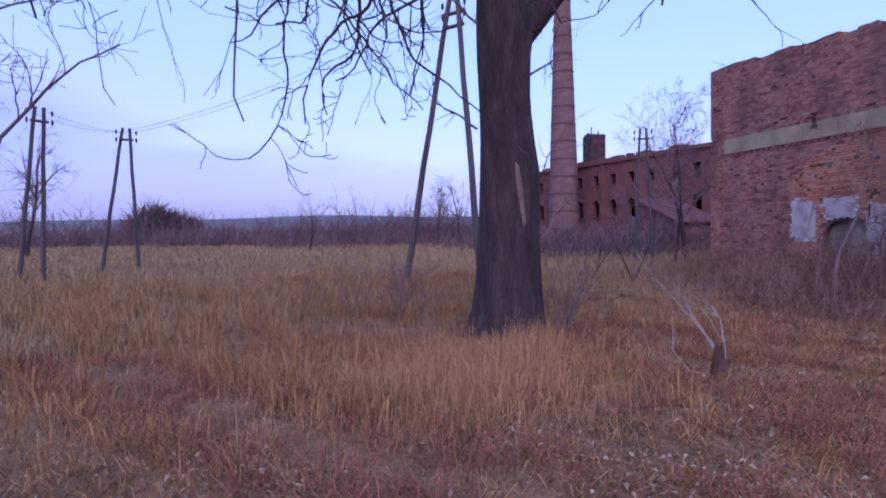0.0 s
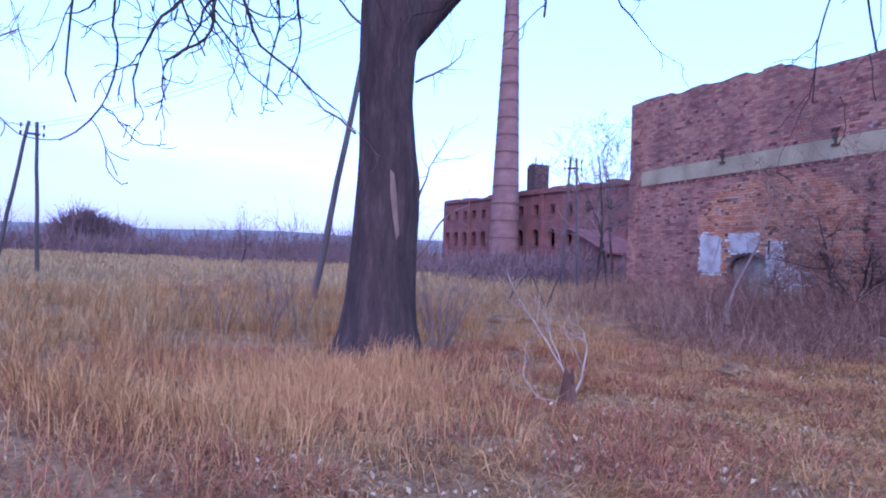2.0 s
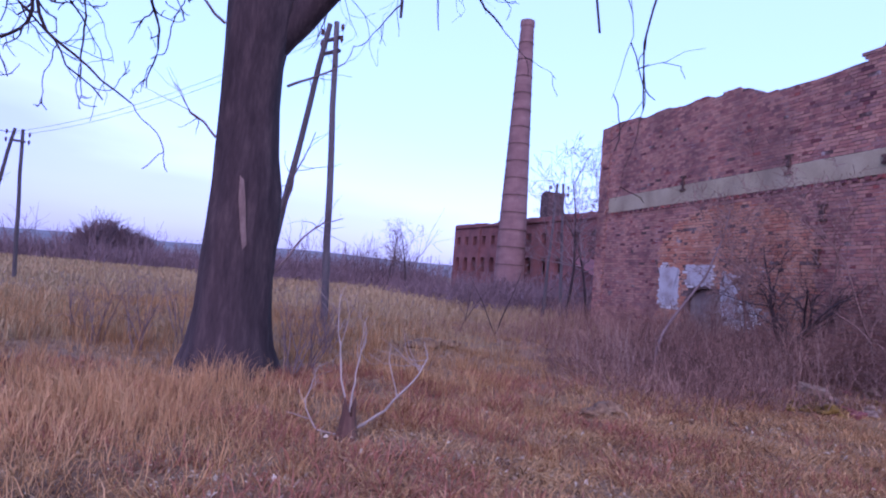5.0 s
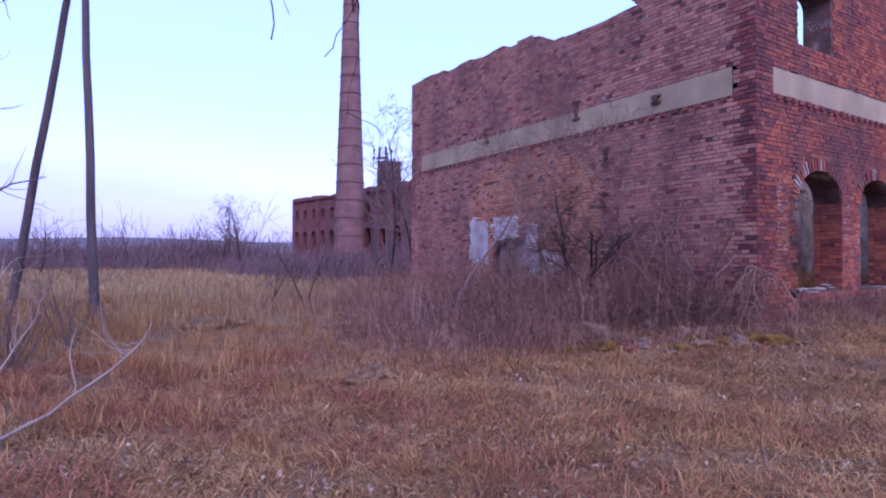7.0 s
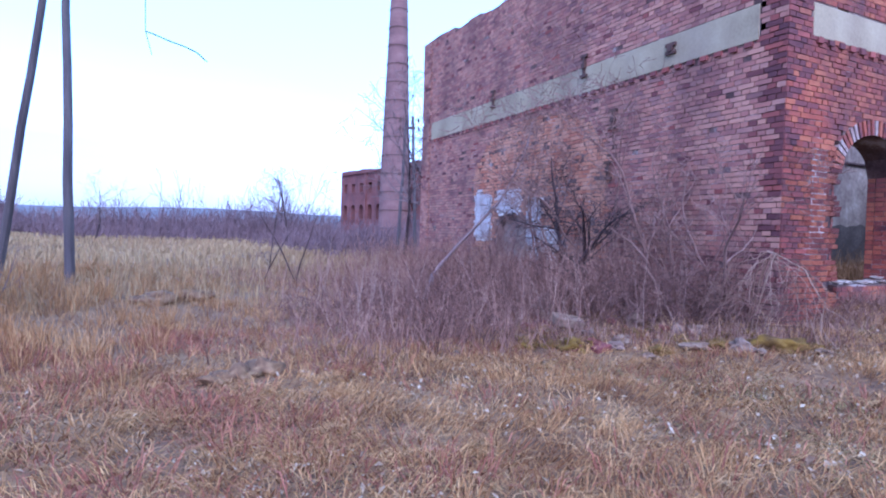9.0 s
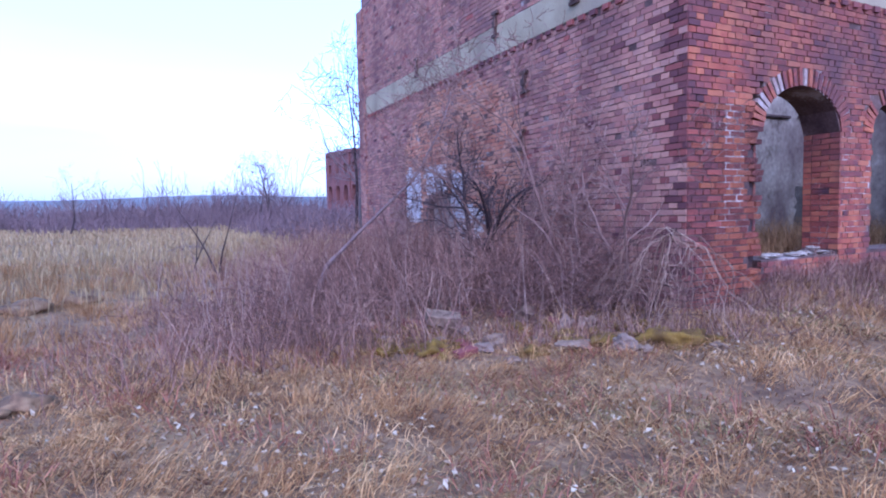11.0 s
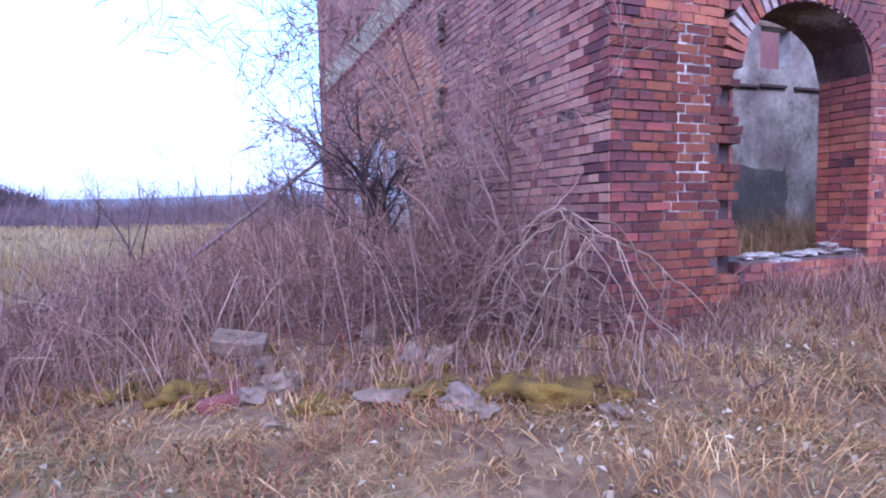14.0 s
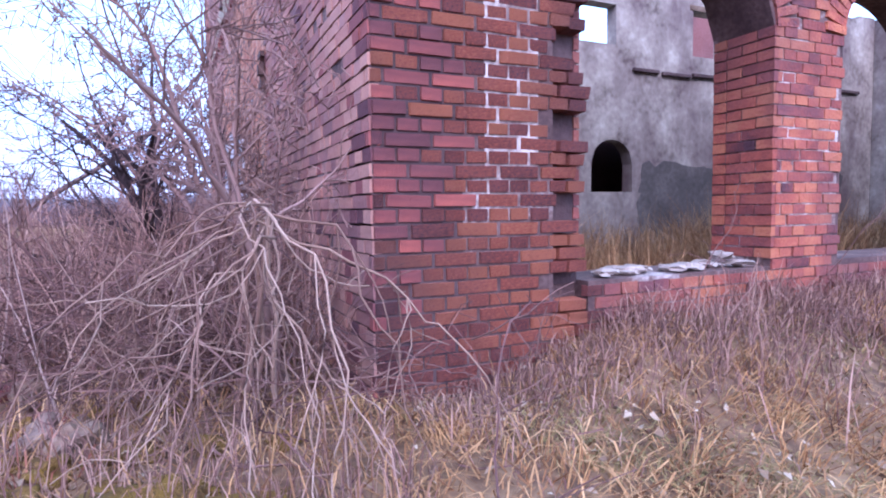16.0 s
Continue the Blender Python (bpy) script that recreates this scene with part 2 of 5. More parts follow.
def fast_mesh(name, verts, faces):
    """A mesh from arrays, all faces with the same number of corners."""
    verts, faces = np.asarray(verts, np.float32), np.asarray(faces, np.int32)
    me = bpy.data.meshes.new(name)
    me.vertices.add(len(verts))
    me.vertices.foreach_set("co", verts.ravel())
    me.loops.add(faces.size)
    me.loops.foreach_set("vertex_index", faces.ravel())
    me.polygons.add(len(faces))
    me.polygons.foreach_set("loop_start", np.arange(len(faces), dtype=np.int32) * faces.shape[1])
    me.update(calc_edges=True)
    return me


def quick(name, verts, faces, mat, parent=None, label="", smooth=False):
    return mesh_part(name, fast_mesh(name, verts, faces), mat, parent, label, smooth)


def soup(name, verts, faces, mat, parent=None, label="", smooth=False):
    me = bpy.data.meshes.new(name)
    me.from_pydata(np.asarray(verts, dtype=float).tolist(), [], np.asarray(faces, dtype=int).tolist() if not isinstance(faces, list) else faces)
    me.update()
    return mesh_part(name, me, mat, parent, label, smooth)


def box(bm, x0, x1, y0, y1, z0, z1):
    v = [bm.verts.new(p) for p in ((x0, y0, z0), (x1, y0, z0), (x1, y1, z0), (x0, y1, z0), (x0, y0, z1), (x1, y0, z1), (x1, y1, z1), (x0, y1, z1))]
    for f in ((0, 3, 2, 1), (4, 5, 6, 7), (0, 1, 5, 4), (1, 2, 6, 5), (2, 3, 7, 6), (3, 0, 4, 7)):
        bm.faces.new([v[i] for i in f])
    return v


def thing(name, at=(0, 0, 0), label="", category="", group="", kind=""):
    ob = new(name)
    ob.location = at
    return tagged(ob, label, category, group, kind)


def tubes(lines, radii, sides=3):
    """Vertices and quads of tubes along polylines: lines (n, k, 3), radii (n, k) arrays."""
    lines, radii = np.asarray(lines, float), np.asarray(radii, float)
    n, k, _ = lines.shape
    d = np.gradient(lines, axis=1)
    d /= np.linalg.norm(d, axis=2, keepdims=True) + 1e-9
    ref = np.where(np.abs(d[..., 2:3]) < 0.9, np.array([0, 0, 1.0]), np.array([1.0, 0, 0]))
    a = np.cross(d, ref)
    a /= np.linalg.norm(a, axis=2, keepdims=True) + 1e-9
    b = np.cross(d, a)
    ang = np.arange(sides) * 2 * np.pi / sides
    ring = a[:, :, None] * np.cos(ang)[None, None, :, None] + b[:, :, None] * np.sin(ang)[None, None, :, None]
    v = (lines[:, :, None] + ring * radii[:, :, None, None]).reshape(-1, 3)
    i, j, s = np.meshgrid(np.arange(n), np.arange(k - 1), np.arange(sides), indexing="ij")
    base = (i * k + j) * sides
    f = np.stack([base + s, base + (s + 1) % sides, base + sides + (s + 1) % sides, base + sides + s], -1).reshape(-1, 4)
    return v, f


# ---- plan of the ruin: corner at (AX, BY); facade A runs along y, facade B along x ----
AX, BY = 20.22, 6.10
A_END, B_END = 17.75, 37.0
WALL = 0.5
BAND0, BAND1 = 4.42, 4.92


def smooth01(v):
    v = np.clip(v, 0, 1)
    return v * v * (3 - 2 * v)


def ground_z(x, y):
    """Height of the ground: a nearly flat meadow, rubble heaped against the ruin, hills far away."""
    x, y = np.asarray(x, float), np.asarray(y, float)
    dx = np.maximum(np.maximum(AX - x, 0), x - B_END)
    dy = np.maximum(np.maximum(BY - y, 0), y - A_END)
    d = np.hypot(dx, dy)
    z = 0.22 + 0.22 * smooth01((3.4 - d) / 3.4)
    z = z + 0.035 * np.sin(0.9 * x + 0.5 * y) * np.sin(0.7 * y - 0.4 * x) + 0.02 * np.sin(3.1 * x + 1.3) * np.sin(2.7 * y)
    z = z + 0.12 * np.exp(-((x - 18.4) ** 2 / 2.6 + (y - 7.6) ** 2 / 1.6))
    z = z + 0.34 * np.exp(-((y - 6.05) / 0.7) ** 2) * smooth01((x - 20.6) / 1.3) * smooth01((34 - x) / 3)
    r = np.hypot(x - 10, y)
    z = z + smooth01((r - 350) / 600) * (6 + 5 * np.sin(x / 140.0 + 0.7) + 3 * np.sin(x / 61.0 + y / 97.0))
    return z


def bank_y(x):
    """Front edge of the mossy rubble bank at the corner."""
    return 7.0 - 0.62 * (np.clip(x, 15.6, 19.9) - 16.8)


# ---- ground: one sheet to the horizon ----
def build_ground():
    rad = np.concatenate([np.linspace(0, 26, 131)[1:], 26 * np.exp(np.linspace(0, np.log(3000 / 26), 70))[1:]])
    ns = 240
    ang = np.arange(ns) * 2 * np.pi / ns
    x = 13 + rad[:, None] * np.cos(ang)
    y = 4 + rad[:, None] * np.sin(ang)
    z = ground_z(x, y)
    v = np.concatenate([[[13, 4, float(ground_z(13, 4))]], np.stack([x, y, z], -1).reshape(-1, 3)])
    i, j = np.meshgrid(np.arange(len(rad) - 1), np.arange(ns), indexing="ij")
    q = np.stack([1 + i * ns + j, 1 + (i + 1) * ns + j, 1 + (i + 1) * ns + (j + 1) % ns, 1 + i * ns + (j + 1) % ns], -1).reshape(-1, 4).tolist()
    q += [[0, 1 + k, 1 + (k + 1) % ns] for k in range(ns)]
    g = soup("ground", v, q, soil_mat, smooth=True)
    return tagged(g, "dry trampled winter meadow of tan grass and leaf litter", "ground", kind="structure")


build_ground()


# ---- the ruined hall ----
def strip_wall(cuts, solid, place):
    """A wall from upright strips: cuts along it, solid(u0, u1) gives (low0, low1, high0, high1) pieces, place(u, depth, z, mid) the world point."""
    bm = bmesh.new()
    for u0, u1 in zip(cuts, cuts[1:]):
        for a0, a1, b0, b1 in solid(u0, u1):
            mid = (u0 + u1) / 2
            v = [bm.verts.new(place(u, w, z, mid)) for w in (0, 1) for u, z in ((u0, a0), (u1, a1), (u1, b1), (u0, b0))]
            for f in ((0, 1, 2, 3), (7, 6, 5, 4), (0, 4, 5, 1), (1, 5, 6, 2), (2, 6, 7, 3), (3, 7, 4, 0)):
                bm.faces.new([v[i] for i in f])
    bmesh.ops.remove_doubles(bm, verts=bm.verts, dist=0.0004)
    bmesh.ops.recalc_face_normals(bm, faces=bm.faces)
    return bm


def arch_top(u, c, half, spring, rise):
    return spring + rise * math.sqrt(max(0.0, 1 - ((u - c) / half) ** 2))


def ragged(table, step=0.27, drop=0.16, seed=3):
    """Breaks a wall head into brick-sized steps."""
    rng = random.Random(seed)
    us = [a for a, _ in table]
    out, u = [], us[0]
    while u < us[-1] - step:
        h = float(np.interp(u + step / 2, us, [b for _, b in table])) - round(rng.random() ** 2 * drop / 0.077) * 0.077
        out += [(u, h), (u + step - 0.004, h)]
        u += step * rng.choice((1, 1, 2, 3))
    return [(us[0] - 0.01, out[0][1])] + out + [(us[-1], out[-1][1])]


# broken wall heads: along A by y, along B by x
A_TOP = ragged([(BY, 7.3), (6.9, 7.3), (7.6, 7.28), (8.15, 7.24), (8.3, 7.0), (8.6, 6.74), (9.3, 6.7), (10.1, 6.72), (10.75, 6.75), (10.95, 7.0), (11.25, 7.12), (12.2, 7.17), (13.4, 7.26), (15.5, 7.36), (17.2, 7.46), (A_END, 7.5)], drop=0.1)
B_TOP = ragged([(AX, 7.28), (22.2, 7.42), (24.4, 7.66), (27.7, 8.1), (30.0, 8.45), (32.0, 8.75), (34.0, 8.5), (B_END, 8.0)], drop=0.1, seed=5)


def lerp(table, u):
    return float(np.interp(u, [a for a, _ in table], [b for _, b in table]))


# openings: left, right, sill, spring, rise
B_OPEN = [(21.55, 23.15, 1.02, 2.68, 0.56), (23.9, 25.5, 1.04, 2.7, 0.54), (21.58, 22.78, 5.45, 6.5, 0.22), (26.05, 27.0, 6.45, 6.85, 0.0), (27.6, 29.4, 0.7, 4.1, 0.0)]
A_OPEN = [(11.92, 13.24, 0.5, 1.72, 0.36)]
SLOT = (21.30, 21.55)


def solid_of(openings, top):
    def solid(u0, u1):
        out, a0, a1 = [], 0.0, 0.0
        for l, r, sill, spring, rise in sorted(openings, key=lambda o: o[2]):
            if u0 >= l - 1e-6 and u1 <= r + 1e-6:
                out.append((a0, a1, sill, sill))
                c, h = (l + r) / 2, (r - l) / 2
                a0, a1 = arch_top(u0, c, h, spring, rise), arch_top(u1, c, h, spring, rise)
        out.append((a0, a1, lerp(top, u0), lerp(top, u1)))
        return out
    return solid


def cuts_of(ends, openings, tops, extra=()):
    c = {round(e, 3) for e in (*ends, *extra)} | {round(t[0], 3) for t in tops if ends[0] < t[0] < ends[1]}
    for l, r, _, _, rise in openings:
        c |= {round(float(k), 3) for k in np.linspace(l, r, 15 if rise else 2)}
    return sorted(c)


ruin = thing("ruined_factory_hall", (AX, BY, 0), "roofless red brick factory hall with grey concrete band", "ruined building")
HOME = np.array([AX, BY, 0.0])


def ruin_part(name, bm, mat, label="", parent=None):
    bm.transform(Matrix.Translation((-AX, -BY, 0)))
    return part(name, bm, mat, parent or ruin, label)


IN = 0.006
wall_a = ruin_part("wall", strip_wall(cuts_of((BY + IN + 0.02, A_END), A_OPEN, A_TOP), solid_of(A_OPEN, A_TOP), lambda u, w, z, mid: (AX + IN + w * WALL, u, z)), mortar_mat, "long brick side wall with bricked-up arch")
wall_b = ruin_part("wall", strip_wall(cuts_of((AX + IN + WALL, B_END), B_OPEN, B_TOP, SLOT), solid_of(B_OPEN, B_TOP),
                   lambda u, w, z, mid: (u, BY + w * WALL + (IN if w or not SLOT[0] < mid < SLOT[1] else 0.13), z)), mortar_mat, "brick front wall with arched openings")
bm = bmesh.new()
box(bm, AX + IN, AX + IN + WALL - 0.002, BY + IN, BY + IN + 0.4, 0, 7.1)
ruin_part("corner_pier", bm, soot_shade_mortar_mat)
for jx0, jx1, jz0, jz1 in ((20.86, 21.2, 1.5, 3.1), (23.2, 23.86, 1.3, 2.65)):
    bm = bmesh.new()
    box(bm, jx0, jx1, BY + 0.002, BY + 0.03, jz0, jz1)
    ruin_part("pointing", bm, lime_joint_mat, "chalky lime pointing between the bricks", wall_b)
# dark strip painted in for the shade deep in the slot
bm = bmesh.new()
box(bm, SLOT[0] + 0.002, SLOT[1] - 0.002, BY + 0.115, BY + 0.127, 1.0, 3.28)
ruin_part("slot_back", bm, soot_shade_mortar_mat, "back of the broken slot, painted dark as shade", wall_b)

CO, ST, HD = 0.077, 0.262, 0.131   # course, stretcher and header with joint


def course_cells(u_start, u_end, z0, z1, rng):
    """Bricks of a cross bond: (u0, u1, z0, z1, course)."""
    n0 = int(z0 / CO)
    for k in range(n0, int(z1 / CO)):
        step = ST if k % 2 else HD
        u = u_start - (0.0 if k % 2 == 0 else (0.066 if k % 4 == 1 else 0.197))
        z = k * CO
        while u < u_end:
            a, b = max(u, u_start), min(u + step, u_end)
            if b - a > 0.05:
                g = rng.uniform(0.007, 0.014)
                yield a + g / 2, b - g / 2, z + 0.005 + rng.uniform(-0.002, 0.003), z + CO - 0.006 + rng.uniform(-0.003, 0.003), k
            u += step


def in_opening(u, z, openings, ring=0.0):
    for l, r, sill, spring, rise in openings:
        c, h = (l + r) / 2, (r - l) / 2
        if l < u < r and sill - 0.01 < z <= spring:
            return True
        if rise and z > spring - 0.02 and ((u - c) / (h + ring)) ** 2 + ((z - spring) / (rise + ring)) ** 2 < 1:
            return True
        if not rise and l < u < r and sill < z < spring:
            return True
    return False


BOX_F = np.array([(0, 3, 2, 1), (4, 5, 6, 7), (0, 1, 5, 4), (1, 2, 6, 5), (2, 3, 7, 6), (3, 0, 4, 7)])


def boxes_mesh(name, cells, mat, parent, label=""):
    """Joined bricks from (x0, x1, y0, y1, z0, z1) rows."""
    c = np.asarray(cells) - np.repeat(HOME, 2)
    x0, x1, y0, y1, z0, z1 = c.T
    v = np.stack([np.stack(p, -1) for p in ((x0, y0, z0), (x1, y0, z0), (x1, y1, z0), (x0, y1, z0), (x0, y0, z1), (x1, y0, z1), (x1, y1, z1), (x0, y1, z1))], 1)
    v = v + np.random.default_rng(7).normal(0, 0.0016, v.shape)
    f = (np.arange(len(c)) * 8)[:, None, None] + BOX_F
    return tagged(quick(name, v.reshape(-1, 3), f.reshape(-1, 4), mat, parent, label), kind="stuff")


def is_white(y, z):
    """Limewashed patches of the old bricked-up bay."""
    w = 0.06 * math.sin(9 * y) + 0.05 * math.sin(23 * z + y)
    return (13.52 + w < y < 14.42 + w and 1.5 < z < 2.68 + w) or (12.3 + w < y < 13.3 + w and 2.1 < z < 2.7) or (11.45 + w < y < 12.02 and 1.3 < z < 2.5 + w) or (10.9 + w < y < 12.1 and 0.9 < z < 1.8 + w)


def lay_bricks():
    rng = random.Random(11)
    heap = {"front": [], "red": [], "pale": [], "soot": [], "white": []}
    near = []
    for u0, u1, z0, z1, k in course_cells(BY, A_END, 0.2, 7.9, rng):
        u, z = (u0 + u1) / 2, (z0 + z1) / 2
        if z1 > lerp(A_TOP, u) + 0.01 or in_opening(u, z, A_OPEN, 0.12) or (6.5 < u < 17.16 and BAND0 - 0.01 < z < BAND1):
            continue
        proud = rng.uniform(0, 0.007) + (0.035 if u > 17.2 else 0)
        # the toothed edges of the filled bay
        edge_l, edge_r = 14.38 + 0.12 * ((k // 3) % 2), 9.48 - 0.12 * ((k // 3) % 2)
        kind = "red"
        if edge_r < u < edge_l and z < 2.85 + 1.4 * math.sqrt(max(0.0, 1 - ((u - 11.93) / 2.6) ** 2)):
            kind = "white" if is_white(u, z) else "pale"
            proud -= 0.006
        elif rng.random() < (0.85 if u < 6.36 and z > 2.2 else 0.22 if u < 6.6 else 0.03):
            kind = "soot"
        if rng.random() < {"red": 0.012, "pale": 0.03}.get(kind, 0):
            continue
        heap[kind].append((AX - proud, AX + 0.05, u0, u1, z0, z1))
    for u0, u1, z0, z1, k in course_cells(AX, B_END, 0.2, 8.1, rng):
        u, z = (u0 + u1) / 2, (z0 + z1) / 2
        if z1 > lerp(B_TOP, u) + 0.01 or in_opening(u, z, B_OPEN[2:], 0) or in_opening(u, z, B_OPEN[:2], 0.22) or (20.72 < u < 25.52 and 4.43 < z < 4.92):
            continue
        proud, back = rng.uniform(0, 0.013), 0.05
        for l, r, sill, spring, rise in B_OPEN[:2]:
            if sill < z < spring:
                if u0 < r < u1 and r < 26:
                    u0 = r
                elif u0 < l < u1 and l > 23:
                    u1 = l
        if SLOT[0] < u < SLOT[1] and z < 2.75:
            if k % 6 in (0, 1) and u < SLOT[0] + 0.17:
                continue
            back, u1 = 0.16, min(u1, SLOT[1]) + rng.uniform(-0.025, 0.015)
        edge = 20.66 + 0.05 * math.sin(k * 0.9) + (0.0 if z > 1.5 else -0.35 * (1.5 - z))
        sooty = rng.random() < min(0.68, max(0.0, (edge + 0.15 - u) / 0.4)) and not (z < 1.2 and rng.random() < 0.6)
        if rng.random() < 0.012 and u > 23.1:
            continue
        row = (u0, u1, BY - proud, BY + back, z0, z1)
        if 0.42 < z < 2.95 and u < 21.6 and len(near) < 300:
            near.append((row, sooty))
        else:
            heap["soot" if sooty or (u > 25.5 and rng.random() < 0.35) else "front"].append(row)
    white_brick = mottled("limewashed_brick", [(0.24, 0.17, 0.15), (0.42, 0.37, 0.34), (0.56, 0.52, 0.48), (0.66, 0.62, 0.58)], 3.0, 25, bump=0.4, random_by="island", spread=0.3)
    boxes_mesh("brickwork", heap["red"], brick_mat, ruin, "weathered red brickwork")
    boxes_mesh("front_brickwork", heap["front"], front_brick_mat, ruin, "grimy orange-red brickwork")
    boxes_mesh("infill_brickwork", heap["pale"], pale_brick_mat, ruin, "pale orange infill brickwork")
    boxes_mesh("sooty_brickwork", heap["soot"], soot_brick_mat, ruin, "soot-blackened brickwork")
    boxes_mesh("limewashed_brickwork", heap["white"], white_brick, ruin, "flaking white limewashed brickwork")
    return near


near_bricks = lay_bricks()

# brick linings of the deep reveals
lining = []
for l, r, sill, spring, rise in B_OPEN[:2]:
    for k in range(int(sill / CO) + 1, int(spring / CO) + 1):
        off = 0.12 * (k % 2)
        for a, b in ((-0.004, 0.13 + off), (0.14 + off, 0.38), (0.39, 0.5)):
            lining.append((r - 0.012, r + 0.03, BY + a, BY + b - 0.004, k * CO + 0.005, k * CO + CO - 0.006))
            lining.append((l - 0.03, l + 0.012, BY + 0.11 + a * 0.8, BY + 0.106 + b * 0.8, k * CO + 0.005, k * CO + CO - 0.006))
boxes_mesh("reveal_brickwork", lining, front_brick_mat, ruin, "red brick lining of the openings")

# concrete bands and the dentil courses under them
def slab(name, x0, x1, y0, y1, z0, z1, mat, label="", bevel=0.008):
    bm = bmesh.new()
    box(bm, x0, x1, y0, y1, z0, z1)
    bmesh.ops.bevel(bm, geom=list(bm.edges), offset=bevel, segments=1, affect="EDGES")
    return ruin_part(name, bm, mat, label)


slab("band", AX - 0.012, AX + 0.06, 6.52, 17.14, BAND0, BAND1, band_mat, "flat grey concrete band")
slab("band", 20.74, 25.5, BY - 0.012, BY + 0.06, 4.44, 4.9, band_mat, "flat grey concrete band")
dent = [(AX - 0.04, AX + 0.05, 6.6 + 0.25 * k, 6.72 + 0.25 * k, BAND0 - 0.075, BAND0 - 0.004) for k in range(42)]
dent += [(20.82 + 0.25 * k, 20.94 + 0.25 * k, BY - 0.04, BY + 0.05, 4.36, 4.436) for k in range(19)]
boxes_mesh("dentil_course", dent, soot_brick_mat, ruin, "row of small projecting bricks")
slab("fill_panel", AX + 0.16, AX + 0.3, 11.8, 13.35, 0.4, 2.2, plaster_mat, "grey rendered infill of the arch")


def voussoirs(c, half, spring, rise, pale, n=19):
    """Radial bricks round an arch on facade B."""
    for i in range(n):
        t = math.pi * (i + 0.5) / n
        if rng_v.random() < 0.06:
            continue
        px, pz = c + (half + 0.115) * math.cos(t), spring + (rise + 0.115) * math.sin(t)
        bm = bmesh.new()
        box(bm, -0.11, 0.11, 0, 0.16, -0.03, 0.03)
        ang = math.atan2(math.sin(t) / rise, math.cos(t) / half)
        bm.transform(Matrix.Translation((px, BY - 0.012 - rng_v.uniform(0, 0.012), pz)) @ Matrix.Rotation(-ang, 4, "Y"))
        white = pale and 1.25 < t < 2.75 and rng_v.random() < 0.5
        ruin_part("voussoir", bm, lime_brick_mat if white else brick_object_mat, "lime-whitened arch brick" if white else "", wall_b)


rng_v = random.Random(4)
voussoirs(22.35, 0.80, 2.68, 0.56, True, 27)
voussoirs(24.7, 0.80, 2.7, 0.54, False, 27)

# skins of limewash left on the filled bay
def limewash(y0, y1, z0, z1, seed, droop=0.0):
    rng = random.Random(seed)
    edge = []
    for a, b, n in (((y0, z0), (y1, z0), 9), ((y1, z0), (y1, z1), 9), ((y1, z1), (y0, z1), 11), ((y0, z1), (y0, z0), 9)):
        for k in range(n):
            t = k / n
            edge.append((a[0] + (b[0] - a[0]) * t + rng.uniform(-0.07, 0.07), a[1] + (b[1] - a[1]) * t + rng.uniform(-0.06, 0.06) + droop * ((a[0] + (b[0] - a[0]) * t) - y0) / (y1 - y0)))
    bm = bmesh.new()
    f = bm.faces.new([bm.verts.new((AX - 0.011, y, z)) for y, z in edge])
    ext = bmesh.ops.extrude_face_region(bm, geom=[f])
    for v in (g for g in ext["geom"] if isinstance(g, bmesh.types.BMVert)):
        v.co.x += 0.012
    bmesh.ops.triangulate(bm, faces=bm.faces)
    bmesh.ops.recalc_face_normals(bm, faces=bm.faces)
    ruin_part("limewash_patch", bm, white_mat, "flaking white limewash", wall_a)


limewash(13.55, 14.38, 1.6, 2.62, 1)
limewash(12.32, 13.25, 2.14, 2.66, 2)
limewash(11.5, 12.0, 1.35, 2.4, 3, 0.12)

# iron wall ties
def wall_tie(y, z, h=0.36):
    bm = bmesh.new()
    box(bm, AX - 0.05, AX - 0.012, y - 0.025, y + 0.025, z - h / 2, z + h / 2)
    box(bm, AX - 0.055, AX - 0.012, y - 0.10, y + 0.10, z - h / 2 - 0.03, z - h / 2 + 0.02)
    box(bm, AX - 0.055, AX - 0.012, y - 0.10, y + 0.10, z + h / 2 - 0.02, z + h / 2 + 0.03)
    box(bm, AX - 0.07, AX - 0.012, y - 0.05, y + 0.05, z - 0.05, z + 0.05)
    ruin_part("wall_tie", bm, iron_mat, "rusty iron wall anchor", wall_a)


for y, z, h in ((13.58, 4.96, 0.36), (10.19, 4.94, 0.38), (8.05, 4.7, 0.12), (9.33, 3.78, 0.3), (9.42, 2.86, 0.28)):
    wall_tie(y, z, h)

# canopy and pier at the far end of the front
slab("canopy", 25.9, 33.5, BY - 0.75, BY - 0.02, 4.38, 4.56, band_mat, "broken concrete canopy")
boxes_mesh("pier", [(26.25 + 0.05 * (k % 2), 26.95, BY - 0.4, BY - 0.012, 0.3 + k * CO, 0.3 + k * CO + CO - 0.011) for k in range(52)], front_brick_mat, ruin, "brick pier under the canopy")
slab("pier_core", 26.32, 26.9, BY - 0.34, BY - 0.02, 0.25, 4.36, mortar_mat)

# inside: rendered cross wall, outer walls, a slab added to keep the hole dark
IN_Y = 13.2
IN_OPEN = [(30.15, 31.15, 4.85, 5.85, 0.0), (27.0, 27.95, 4.88, 5.7, 0.0), (27.3, 28.4, 1.8, 2.4, 0.5)]
IN_TOP = ragged([(AX + 0.6, 5.9), (26, 6.0), (28, 6.14), (31.5, 6.35), (B_END, 6.5)], seed=8)
